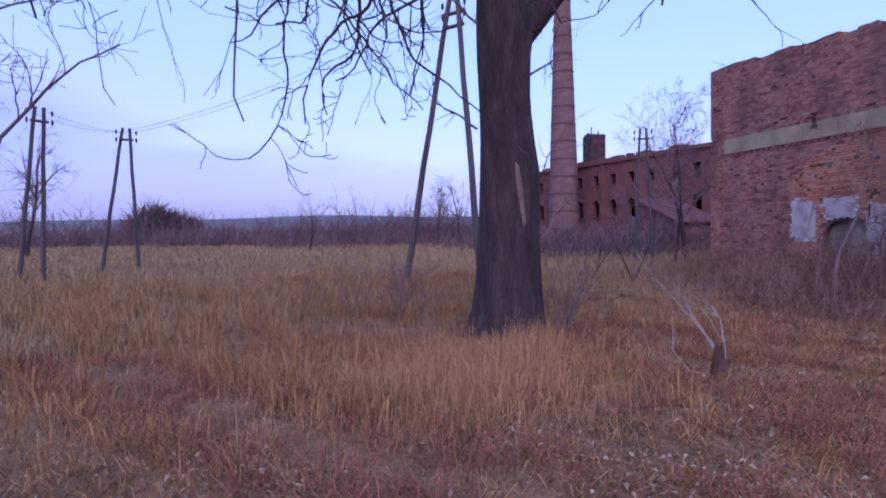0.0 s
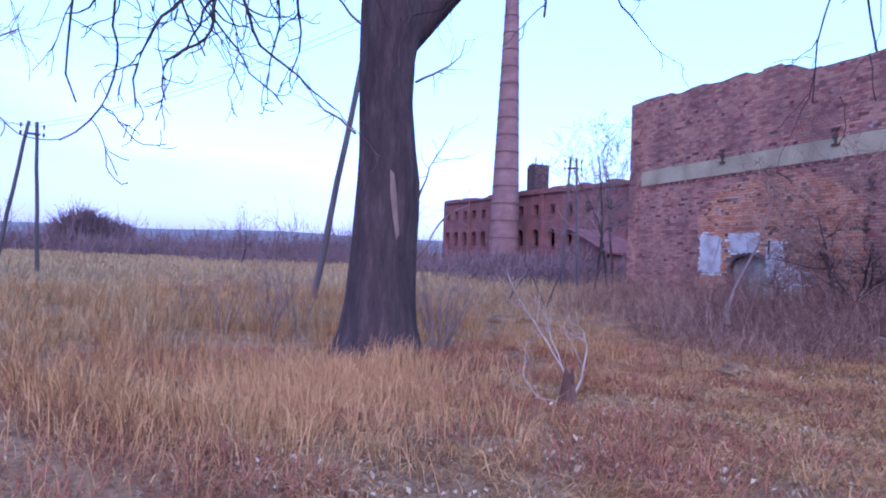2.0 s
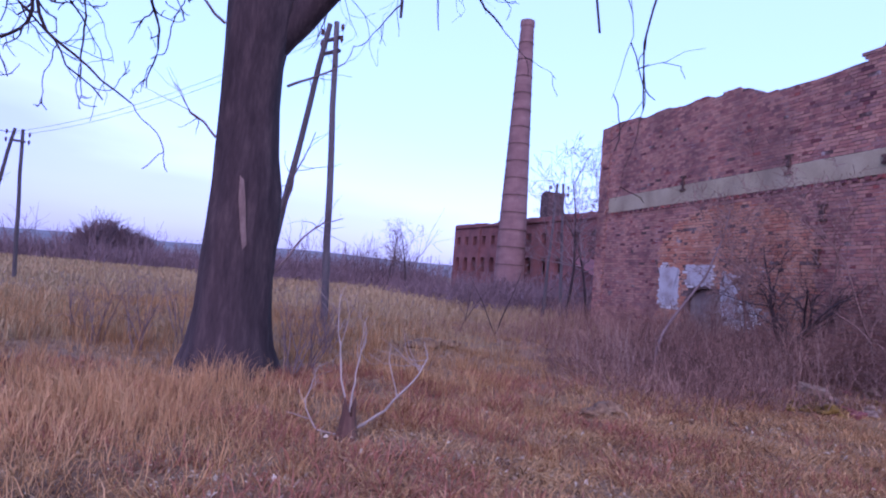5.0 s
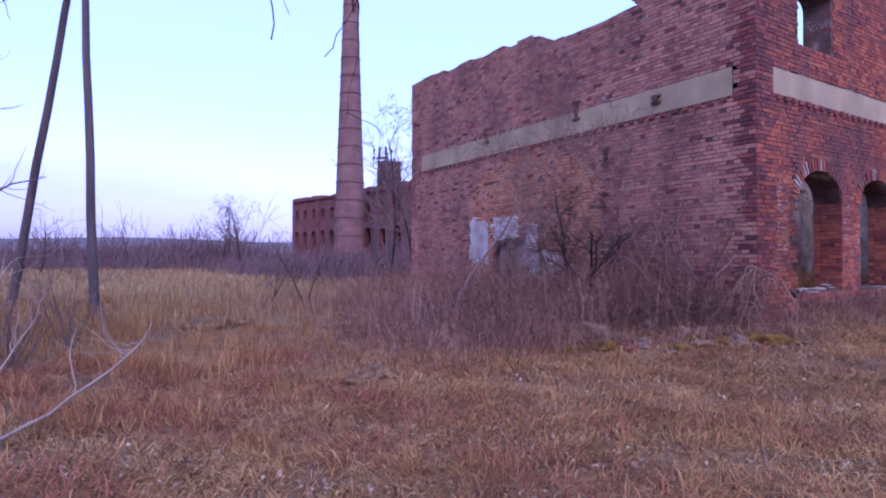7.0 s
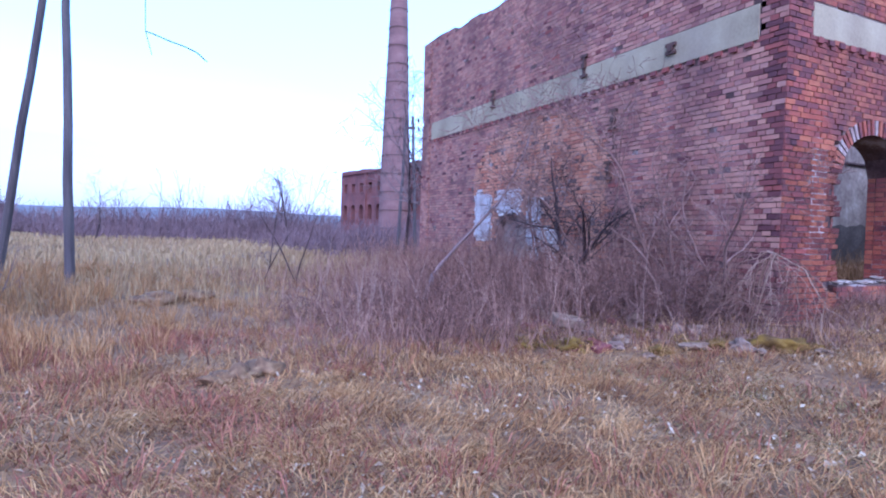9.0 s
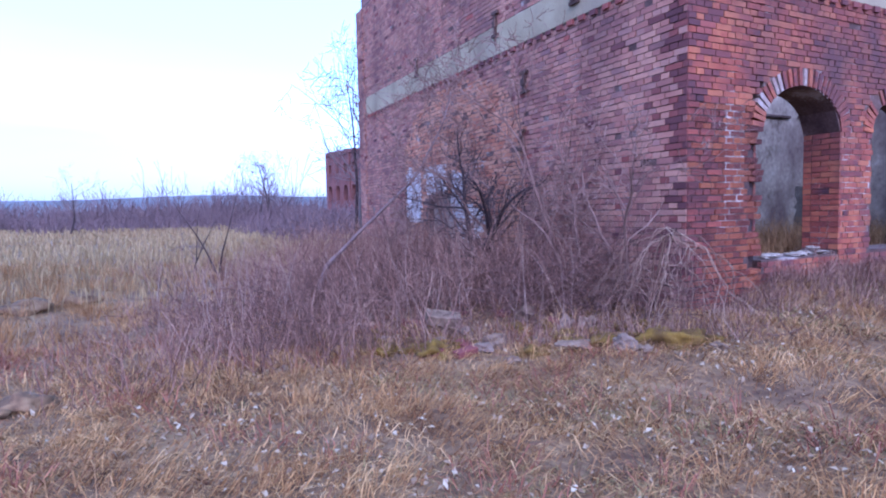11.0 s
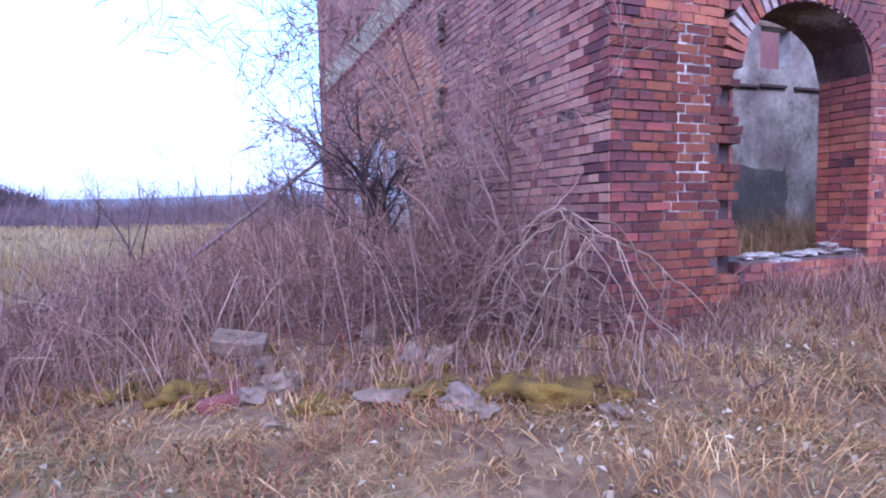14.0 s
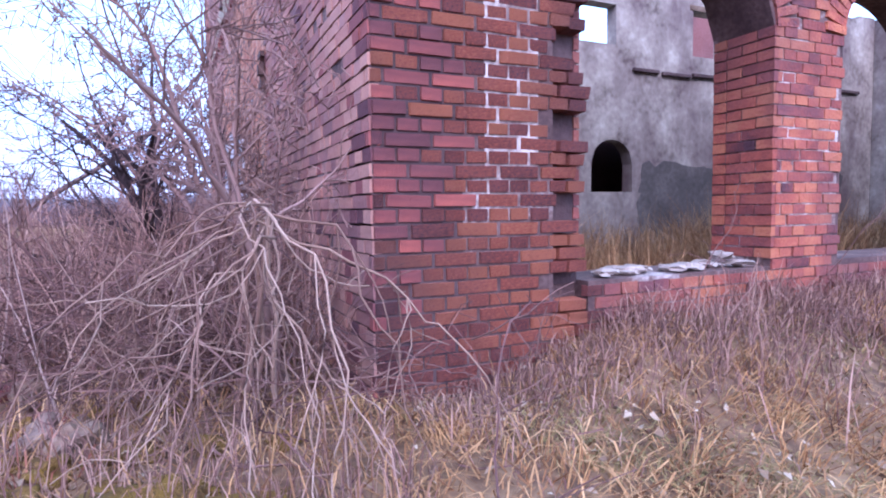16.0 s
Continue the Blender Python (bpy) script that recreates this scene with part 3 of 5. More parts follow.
cross_wall = ruin_part("cross_wall", strip_wall(cuts_of((AX + 0.55, B_END - 0.1), IN_OPEN, IN_TOP), solid_of(IN_OPEN, IN_TOP), lambda u, w, z, mid: (u, IN_Y + 0.3 * w, z)), plaster_mat, "stained grey rendered inner wall")
for l0, l1, lz in ((28.38, 29.1, 4.36), (29.2, 30.05, 4.34), (30.1, 31.0, 4.38), (31.3, 32.8, 4.37), (33.2, 36.2, 4.4)):
    slab("ledge", l0, l1, IN_Y - 0.08, IN_Y - 0.01, lz, lz + 0.075, soot_shade_mortar_mat, "broken sooty ledge")
slab("lintel", 30.05, 31.25, IN_Y - 0.02, IN_Y + 0.05, 5.852, 5.97, rock_mat, "pale concrete lintel")


def soot_skin(x0, x1, z0, z1, seed):
    """Irregular skin of soot on the cross wall."""
    rng = random.Random(seed)
    edge = []
    for a, b, n in (((x0, z0), (x1, z0), 8), ((x1, z0), (x1, z1), 9), ((x1, z1), (x0, z1), 12), ((x0, z1), (x0, z0), 9)):
        edge += [(a[0] + (b[0] - a[0]) * k / n + rng.uniform(-0.1, 0.1), a[1] + (b[1] - a[1]) * k / n + rng.uniform(-0.09, 0.09)) for k in range(n)]
    bm = bmesh.new()
    f = bm.faces.new([bm.verts.new((x, IN_Y - 0.008, z)) for x, z in edge])
    ext = bmesh.ops.extrude_face_region(bm, geom=[f])
    for v in (g for g in ext["geom"] if isinstance(g, bmesh.types.BMVert)):
        v.co.y += 0.02
    bmesh.ops.triangulate(bm, faces=bm.faces)
    bmesh.ops.recalc_face_normals(bm, faces=bm.faces)
    ruin_part("soot_patch", bm, soot_render_mat, "blackened patch of wall", cross_wall)


soot_skin(28.6, 31.1, 0.8, 2.4, 3)
soot_skin(33.2, 35.6, 0.8, 2.3, 4)
slab("hole_shade_slab", AX + 0.55, B_END - 0.1, IN_Y + 0.32, 17.1, 3.4, 3.6, band_mat, "concrete slab added to keep the wall hole dark")
ruin_part("wall", strip_wall([AX + 0.52, 26.0, 32.8, B_END], lambda a, b: [(0, 0, 5.2, 5.2) if b < 33 else (0, 0, 8.3, 8.2)], lambda u, w, z, mid: (u, A_END - 0.55 + 0.5 * w, z)), far_brick_mat)
ruin_part("wall", strip_wall([BY + 0.55, A_END - 0.56], lambda a, b: [(0, 0, 6.6, 6.4)], lambda u, w, z, mid: (B_END + 0.02 + 0.4 * w, u, z)), plaster_mat)
# ---- chimney ----
def build_chimney(x, y, height):
    t = thing("factory_chimney", (x, y, 0), "tall tapering brick chimney with iron hoops", "chimney")
    bm = bmesh.new()
    prof = [(1.68, 0.0), (1.57, 3.2), (1.43, 9.3), (1.06, 20.0), (0.74, height - 1.0), (0.72, height - 0.8), (0.78, height - 0.6), (0.78, height), (0.55, height), (0.55, height - 2)]
    rings = [[bm.verts.new((r * math.cos(a * math.pi / 14), r * math.sin(a * math.pi / 14), z)) for a in range(28)] for r, z in prof]
    for p, q in zip(rings, rings[1:]):
        for k in range(28):
            bm.faces.new((p[k], p[(k + 1) % 28], q[(k + 1) % 28], q[k]))
    part("shaft", bm, chimney_mat, t)
    for k in range(15):
        z = 2.0 + k * 1.85
        r = float(np.interp(z, [p[1] for p in prof[:6]], [p[0] for p in prof[:6]])) + 0.012
        bm = bmesh.new()
        ra = [[bm.verts.new(((r + dr) * math.cos(a * math.pi / 14), (r + dr) * math.sin(a * math.pi / 14), z + dz)) for a in range(28)] for dr, dz in ((0, 0), (0.03, 0), (0.03, 0.09), (0, 0.09))]
        for p, q in zip(ra, ra[1:]):
            for i in range(28):
                bm.faces.new((p[i], p[(i + 1) % 28], q[(i + 1) % 28], q[i]))
        part("hoop", bm, iron_mat, t)
    return t


build_chimney(35.1, 57.6, 30.5)
# ---- far factory wing ----
def build_wing():
    X0, Y0, Y1, H = 36.5, 21.0, 67.0, 8.05
    t = thing("factory_wing", (X0, Y1, 0), "long two storey red brick factory wing", "factory building")
    off = Matrix.Translation((-X0, -Y1, 0))
    rng = random.Random(21)
    opens = []
    y = Y0 + 1.2
    while y < Y1 - 1.0:
        opens.append((y, y + 0.75, 5.55, 6.5, 0.0))
        opens.append((y - 0.1, y + 0.85, 2.6, 3.7, 0.5))
        y += 1.85 if y > 55 else 2.3
    top = ragged([(Y0, 8.05), (45, 8.1), (Y1, 7.95)], 0.6, 0.3, 9)
    bm = strip_wall(cuts_of((Y0, Y1), opens, top), solid_of(opens, top), lambda u, w, z, mid: (X0 + 0.5 * w, u, z))
    bm.transform(off)
    front = part("wall", bm, far_brick_mat, t)
    for name, b in (("end_wall", (X0 + 0.01, X0 + 12, Y1 + 0.002, Y1 + 0.4, 0, 7.9)), ("rear_wall", (X0 + 11.5, X0 + 12, Y0, Y1 - 0.01, 0, 7.6)), ("floor_slab", (X0 + 0.52, X0 + 11.4, Y0, Y1 - 0.02, 4.6, 4.8)), ("roof", (X0 + 0.52, X0 + 11.4, Y0, Y1 - 0.02, 7.3, 7.5))):
        bm = bmesh.new()
        box(bm, *b)
        bm.transform(off)
        part(name, bm, far_brick_mat if "wall" in name else soot_brick_mat, t)
    for l, r, sill, spring, rise in opens:
        bm = bmesh.new()
        box(bm, X0 - 0.06, X0 + 0.06, l - 0.12, r + 0.12, sill - 0.13, sill)
        bm.transform(off)
        part("window_sill", bm, far_brick_mat, front)
    y = Y0 + 0.6
    while y < Y1:
        bm = bmesh.new()
        box(bm, X0 - 0.14, X0 - 0.002, y - 0.22, y + 0.22, 0, 7.5)
        bm.transform(off)
        part("pilaster", bm, far_brick_mat, t)
        y += 5.55 if y > 55 else 6.9
    bm = bmesh.new()
    box(bm, X0 - 0.2, X0 - 0.002, Y0, Y1, 7.5, 7.68)
    bm.transform(off)
    part("cornice", bm, far_brick_mat, t)
    t.location, t.rotation_euler, t.scale = (35.0, 75.5, 0.2), (0, 0, radians(9.9)), (1.145, 1.145, 1.145)
    return t


build_wing()


def build_roof_tower():
    t = thing("roof_tower", (47.0, 71.7, 8.6), "dark ruined brick tower on the wing", "tower")
    bm = bmesh.new()
    for b in ((-1.1, 1.1, -1.1, -0.75, 0, 6.1), (-1.1, 1.1, 0.75, 1.1, 0, 5.9), (-1.1, -0.75, -0.74, 0.74, 0, 6.2), (0.75, 1.1, -0.74, 0.74, 0, 5.7)):
        box(bm, *b)
    part("wall", bm, soot_shade_mortar_mat, t)
    for x, y, h in ((-0.92, -0.92, 7.0), (-0.4, 0.92, 6.6), (0.1, -0.92, 6.5)):
        bm = bmesh.new()
        box(bm, x - 0.06, x + 0.06, y - 0.06, y + 0.06, 5.5, h)
        part("post", bm, iron_mat, t)


build_roof_tower()


def build_annex():
    t = thing("brick_annex", (31.2, 36.2, 0), "low brick annex with sloping roof edge", "outbuilding")
    bm = bmesh.new()
    v = [bm.verts.new(p) for x in (0.0, 3.2) for p in ((x, -2.2, 0), (x, 2.2, 0), (x, 2.2, 4.0), (x, -2.2, 2.4))]
    for f in ((0, 1, 2, 3), (7, 6, 5, 4), (0, 4, 5, 1), (1, 5, 6, 2), (2, 6, 7, 3), (3, 7, 4, 0)):
        bm.faces.new([v[i] for i in f])
    bmesh.ops.recalc_face_normals(bm, faces=bm.faces)
    part("wall", bm, far_brick_mat, t)
    bm = bmesh.new()
    v = [bm.verts.new(p) for x in (-0.25, 3.4) for p in ((x, -2.6, 2.27), (x, 2.3, 4.06), (x, 2.3, 4.2), (x, -2.6, 2.41))]
    for f in ((0, 1, 2, 3), (7, 6, 5, 4), (0, 4, 5, 1), (1, 5, 6, 2), (2, 6, 7, 3), (3, 7, 4, 0)):
        bm.faces.new([v[i] for i in f])
    bmesh.ops.recalc_face_normals(bm, faces=bm.faces)
    part("roof", bm, soot_brick_mat, t)
    bm = bmesh.new()
    box(bm, -0.03, 0.0, -0.9, 0.2, 0, 1.9)
    part("door", bm, soot_brick_mat, t, "dark boarded door")


build_annex()


# ---- electricity poles, two legs to each ----
def build_a_pole(foot1, foot2, head, r=0.13, bars=((-0.55, 0.3),)):
    base = Vector(foot1).lerp(Vector(foot2), 0.5)
    t = thing("electricity_pole", base, "dark tarred wooden A-frame electricity pole", "utility pole", "A-frame poles across the meadow")
    inv = Vector(base)
    side = (Vector(foot2) - Vector(foot1)).normalized()
    for foot, s in ((foot1, -1), (foot2, 1)):
        a, b = Vector(foot) - inv - Vector((0, 0, 0.2)), Vector(head) - inv + side * 0.14 * s
        line = np.array([a.lerp(b, k / 7) + Vector((0.015 * math.sin(k * 2 + s), 0, 0)) for k in range(8)])[None]
        v, f = tubes(line, np.linspace(r, r * 0.72, 8)[None], 9)
        n = len(v)
        leg = soup("leg", v, f.tolist() + [list(range(n - 9, n))], wood_mat, t, smooth=False)
    top = Vector(head) - inv
    for dz, w in bars:
        p = top + Vector((0, 0, dz))
        v, f = tubes(np.array([[p - side * w, p + side * w]]), np.array([[0.06, 0.06]]), 6)
        crossbar = soup("crossbar", v, f.tolist(), wood_mat, t)
    for s in (-1, 1):
        p = top + side * 0.3 * s + Vector((0, 0, -0.25))
        for k in range(2):
            q = p + Vector((0, 0, -0.35 * k)) + side * 0.12 * s
            prof = [(0.012, -0.08), (0.045, 0.0), (0.055, 0.05), (0.04, 0.08), (0.05, 0.11), (0.02, 0.15)]
            v, f = tubes(np.array([[q + Vector((0, 0, z)) for _, z in prof]]), np.array([[rr for rr, _ in prof]]), 8)
            soup("insulator", v, f.tolist(), iron_mat, crossbar, "dark ceramic insulator")
    return t


def gz(x, y):
    return float(ground_z(x, y))


def at_ground(x, y, dz=0.0):
    return (x, y, gz(x, y) + dz)


build_a_pole(at_ground(9.3, 18.9), at_ground(11.1, 16.5), (10.72, 17.75, 9.15), 0.11, ((-0.5, 0.36), (-0.9, 0.38)))
build_a_pole(at_ground(-2.75, 31.4), at_ground(-1.2, 31.9), (-1.4, 31.0, 7.0), 0.095)
build_a_pole(at_ground(-4.3, 26.4), at_ground(-3.6, 26.8), (-3.4, 26.4, 6.95), 0.095)
build_a_pole(at_ground(23.0, 26.6), at_ground(23.8, 26.2), (23.4, 26.4, 7.05), 0.085)


def build_cable(a, b, sag, name="cable"):
    k = np.linspace(0, 1, 24)
    p = np.array(a)[None] * (1 - k[:, None]) + np.array(b)[None] * k[:, None]
    p[:, 2] -= sag * 4 * k * (1 - k)
    v, f = tubes(p[None], np.full((1, 24), 0.008), 4)
    ob = soup("overhead_cable", v, f.tolist(), iron_mat)
    return tagged(ob, "thin dark cable strung between the poles", "cable", "overhead cables")


for s in (-0.3, 0.3):
    build_cable((10.72 + s, 17.75 - s, 8.9), (-1.4 + s, 31.0, 6.8), 0.5)
    build_cable((-1.4 + s, 31.0, 6.8), (-3.4 + s, 26.4, 6.75), 0.2)
# ---- trees and shrubs ----
def wander(rng, start, dirs, length, k, bend, pull):
    """Polylines (n, k, 3): random walks from start along dirs; pull bends them up (+) or down (-)."""
    n = len(start)
    p = np.zeros((n, k, 3))
    p[:, 0] = start
    d = dirs / (np.linalg.norm(dirs, axis=1, keepdims=True) + 1e-9)
    step = np.asarray(length)[:, None] / (k - 1)
    for i in range(1, k):
        d = d + rng.normal(0, bend, (n, 3)) + np.array([0, 0, 1.0]) * np.asarray(pull).reshape(-1, 1)
        d /= np.linalg.norm(d, axis=1, keepdims=True) + 1e-9
        p[:, i] = p[:, i - 1] + d * step
    return p


def sprout(rng, lines, radii, per, length, k, bend, pull, spread=0.9, lo=0.25, thin=0.5):
    """Side twigs along lines: per each, their length a share of the parent's."""
    n, m, _ = lines.shape
    idx = np.repeat(np.arange(n), per)
    f = rng.uniform(lo, 1.0, len(idx)) * (m - 1)
    i = np.minimum(f.astype(int), m - 2)
    w = (f - i)[:, None]
    start = lines[idx, i] * (1 - w) + lines[idx, i + 1] * w
    d = lines[idx, i + 1] - lines[idx, i]
    d /= np.linalg.norm(d, axis=1, keepdims=True) + 1e-9
    d = d + rng.normal(0, spread, d.shape)
    total = np.linalg.norm(np.diff(lines, axis=1), axis=2).sum(1)[idx]
    L = total * rng.uniform(0.5, 1.0, len(idx)) * length
    out = wander(rng, start, d, L, k, bend, pull)
    r0 = radii[idx, i] * thin
    return out, r0[:, None] * np.linspace(1, 0.35, k)[None]


def joined(levels, sides=(6, 4, 3, 3, 3)):
    vs, fs, n = [], [], 0
    for (l, r), s in zip(levels, sides):
        v, f = tubes(l, np.maximum(r, 0.0018), s)
        vs.append(v)
        fs.append(f + n)
        n += len(v)
    return np.concatenate(vs), np.concatenate(fs)


def bare_tree(at, height, seed, label, spread=0.55, stems=1, r=None, mat=None, name="tree", dense=1.0, lean=(0, 0), limbs=9, crook=0.06):
    rng = np.random.default_rng(seed)
    t = thing(name, at, label, "tree" if name == "tree" else "shrub")
    r = r or height * 0.018
    d = np.tile([[lean[0], lean[1], 1.0]], (stems, 1)) + rng.normal(0, 0.1 if stems == 1 else 0.35, (stems, 3)) * np.array([1, 1, 0.1])
    trunk = wander(rng, np.zeros((stems, 3)) + rng.normal(0, 0.05 * (stems > 1), (stems, 3)) * [1, 1, 0] - [0, 0, 0.1], d, np.full(stems, height) * rng.uniform(0.75, 1.0, stems), 12, crook, 0.02)
    tr = np.linspace(r, r * 0.2, 12)[None].repeat(stems, 0)
    v, f = joined([(trunk, tr)], (8,))
    quick("trunk", v, f, mat or bark_mat, t, smooth=True)
    l1, r1 = sprout(rng, trunk, tr, max(2, int(limbs / stems ** 0.5)), 0.5, 9, 0.14, 0.06, spread, 0.3, 0.5)
    l2, r2 = sprout(rng, l1, r1, int(6 * dense), 0.5, 7, 0.2, 0.03, 0.8, 0.2, 0.55)
    l3, r3 = sprout(rng, l2, r2, int(5 * dense), 0.55, 4, 0.2, 0.0, 0.8, 0.2, 0.6)
    v, f = joined([(l1, r1), (l2, r2), (l3, np.maximum(r3, height * 0.0011))], (5, 3, 3))
    quick("crown", v, f, mat or twig_mat, t, "bare leafless crown")
    return t


scar_mat = mottled("barkless_scar_wood", [(0.08, 0.05, 0.042), (0.15, 0.10, 0.085), (0.24, 0.17, 0.145)], 5, 40, stretch=(1, 1, 0.3), bump=0.5)


# the great tree
def build_great_tree(x, y):
    rng = np.random.default_rng(5)
    t = thing("old_tree", at_ground(x, y), "massive dark bare tree with drooping twigs and barked scar", "tree")
    prof = [(-0.4, 0.86, 0, 0), (-0.12, 0.72, 0, 0), (0.1, 0.63, 0, 0), (0.4, 0.565, 0, 0), (0.9, 0.52, 0, 0), (1.6, 0.49, 0.0, 0), (2.1, 0.48, 0.02, 0), (2.6, 0.465, 0.03, 0), (3.1, 0.425, 0.0, 0), (3.8, 0.40, -0.03, 0), (4.4, 0.41, -0.03, 0), (4.8, 0.44, 0, 0), (5.2, 0.46, 0.02, 0), (5.8, 0.42, 0.0, 0), (7.0, 0.33, -0.1, 0.1), (8.5, 0.25, -0.25, 0.3), (10.5, 0.15, -0.3, 0.5), (12.5, 0.05, -0.2, 0.7)]
    n = 36
    bm = bmesh.new()
    rings = []
    for z, r, ox, oy in prof:
        ring = []
        for a in range(n):
            th = a * 2 * math.pi / n
            flare = max(0.0, 0.55 - z) * 0.16 * (0.5 + 0.5 * math.sin(5 * th + 0.6))
            rr = r * (1 + 0.035 * math.sin(3 * th + z) + 0.03 * math.sin(7 * th - 1.3 * z) + 0.02 * math.sin(13 * th + 2 * z)) + flare
            ring.append(bm.verts.new((ox + rr * math.cos(th), oy + rr * math.sin(th), z)))
        rings.append(ring)
    for p, q in zip(rings, rings[1:]):
        for k in range(n):
            bm.faces.new((p[k], p[(k + 1) % n], q[(k + 1) % n], q[k]))
    part("trunk", bm, bark_mat, t, smooth=True)
    # pale scar facing the path
    bm = bmesh.new()
    pts = [(-0.06, 2.72), (0.0, 2.66), (0.04, 2.4), (0.07, 2.1), (0.11, 1.8), (0.06, 1.72), (0.0, 2.05), (-0.05, 2.4)]
    outer = [bm.verts.new((px, -math.sqrt(max(0.475 ** 2 - (px - 0.03) ** 2, 0.01)) - 0.02, pz)) for px, pz in pts]
    inner = [bm.verts.new((v.co.x, v.co.y + 0.1, v.co.z)) for v in outer]
    bm.faces.new(outer)
    for i in range(len(pts)):
        bm.faces.new((outer[i], outer[(i + 1) % len(pts)], inner[(i + 1) % len(pts)], inner[i]))
    part("scar", bm, scar_mat, t, "pale barkless scar")
    # limbs: left over the meadow, right and forward over the path, back
    limbs = [[(0, 0, 5.7), (-1.0, -0.1, 6.7), (-2.3, -0.4, 7.4), (-3.8, -0.8, 7.6), (-5.4, -1.2, 7.2), (-6.6, -1.6, 6.5)],
             [(0.15, 0, 4.75), (0.7, -0.1, 5.35), (1.4, -0.6, 6.2), (2.0, -1.8, 6.6), (2.4, -3.4, 6.5), (2.8, -5.0, 6.0)],
             [(-0.1, 0, 6.2), (-0.6, -0.9, 7.2), (-1.4, -2.1, 8.0), (-2.4, -3.2, 8.0), (-3.6, -4.0, 7.5), (-4.7, -4.6, 6.7)],
             [(0, 0, 6.6), (0.3, -1.0, 7.8), (0.9, -2.0, 8.5), (1.6, -3.0, 8.6), (2.2, -4.0, 8.0), (2.6, -5.0, 7.2)],
             [(0, 0.1, 6.4), (0.6, 1.0, 7.6), (1.4, 2.0, 8.6), (2.0, 3.2, 9.4), (2.4, 4.2, 9.8), (2.8, 5.0, 9.8)],
             [(-0.1, 0.1, 6.8), (-1.2, 0.7, 8.0), (-2.4, 1.4, 8.6), (-3.6, 2.0, 8.6), (-4.6, 2.6, 8.2), (-5.4, 3.1, 7.6)]]
    L = []
    for l in limbs:
        l = np.array(l)
        s = np.linspace(0, len(l) - 1, 15)
        L.append(np.stack([np.interp(s, np.arange(len(l)), l[:, k]) for k in range(3)], -1))
    L = np.array(L) + np.cumsum(rng.normal(0, 0.02, (len(L), 15, 3)), 1)
    R = np.linspace(0.2, 0.05, 15)[None].repeat(len(L), 0)
    R[1] = np.linspace(0.27, 0.05, 15)
    for l, r in zip(L, R):
        v, f = tubes(l[None], r[None], 9)
        quick("limb", v, f, bark_mat, t, smooth=True)
    l1, r1 = sprout(rng, L, R * 0.5, 6, 0.6, 14, 0.2, -0.17, 0.7, 0.22, 0.5)
    r1 = np.clip(r1, 0.009, 0.024)
    l2, r2 = sprout(rng, l1, r1, 3, 0.5, 9, 0.26, -0.05, 0.6, 0.2, 0.6)
    l3, r3 = sprout(rng, l2, r2, 2, 0.5, 6, 0.24, 0.04, 0.8, 0.2, 0.7)
    r3 = np.maximum(r3, 0.005)
    keep = lambda l: l[:, :, 2].min(1) > 2.0
    v, f = joined([(l[keep(l)], r[keep(l)]) for l, r in ((l1, r1), (l2, r2), (l3, r3))], (4, 3, 3))
    tagged(quick("twig_mass", v, f, bark_mat, t, "thin drooping bare twigs with buds"), kind="stuff")
    # long drooping branches, each with curling twigs
    hang = np.concatenate([np.stack([rng.uniform(-3.6, -0.9, 16), rng.uniform(-2.2, -0.4, 16), rng.uniform(5.0, 6.0, 16)], -1),
                           np.stack([rng.uniform(-5.0, -1.2, 9), rng.uniform(-1.8, 0.6, 9), rng.uniform(5.4, 6.8, 9)], -1),
                           np.stack([rng.uniform(-5.5, -2.6, 5), rng.uniform(-4.0, -2.0, 5), rng.uniform(5.6, 6.4, 5)], -1),
                           np.stack([rng.uniform(1.5, 2.9, 9), rng.uniform(-4.7, -3.4, 9), rng.uniform(5.4, 6.1, 9)], -1)])
    for i, s in enumerate(hang):
        low_cluster, left = i < 16, i < 30
        way = np.array([[rng.normal(0, 0.35), rng.normal(0, 0.3), -0.9 if low_cluster else 0.1]])
        span = rng.uniform(2.0, 3.3) if low_cluster else rng.uniform(2.2, 3.6) if left else rng.uniform(0.9, 1.7)
        q = wander(rng, s[None], way, [span], 18, 0.25, -0.07 if low_cluster else -0.13)
        qr = np.linspace(rng.uniform(0.018, 0.032), 0.009, 18)[None]
        q2, qr2 = sprout(rng, q, qr, 5, 0.34, 11, 0.24, np.where(rng.random(5) < 0.5, 0.12, -0.05), 0.6, 0.35, 0.7)
        q3, qr3 = sprout(rng, q2, qr2, 2, 0.4, 6, 0.22, 0.05, 0.8, 0.3, 0.8)
        low = q[:, :, 2].min()
        if low < 2.1:
            for arr in (q, q2, q3):
                arr[..., 2] += 2.1 - low
        v, f = joined([(q, qr), (q2, np.maximum(qr2, 0.0065)), (q3, np.maximum(qr3, 0.0055))], (5, 3, 3))
        quick("drooping_branch", v, f, bark_mat, t)
    # short shoots on the stem
    for z, a in ((3.3, 2.9), (2.2, 0.2), (4.2, 0.25), (1.4, -0.1), (4.9, 3.2)):
        s = np.array([[0.47 * math.cos(a), 0.47 * math.sin(a), z]])
        q = wander(rng, s, np.array([[math.cos(a), math.sin(a), 0.9]]), [1.5], 9, 0.18, 0.04)
        qr = np.linspace(0.022, 0.006, 9)[None]
        q2, qr2 = sprout(rng, q, qr, 7, 0.5, 6, 0.2, 0.03)
        v, f = joined([(q, qr), (q2, qr2)], (4, 3))
        quick("side_shoot", v, f, twig_mat, t)
    return t


build_great_tree(8.88, 8.97)

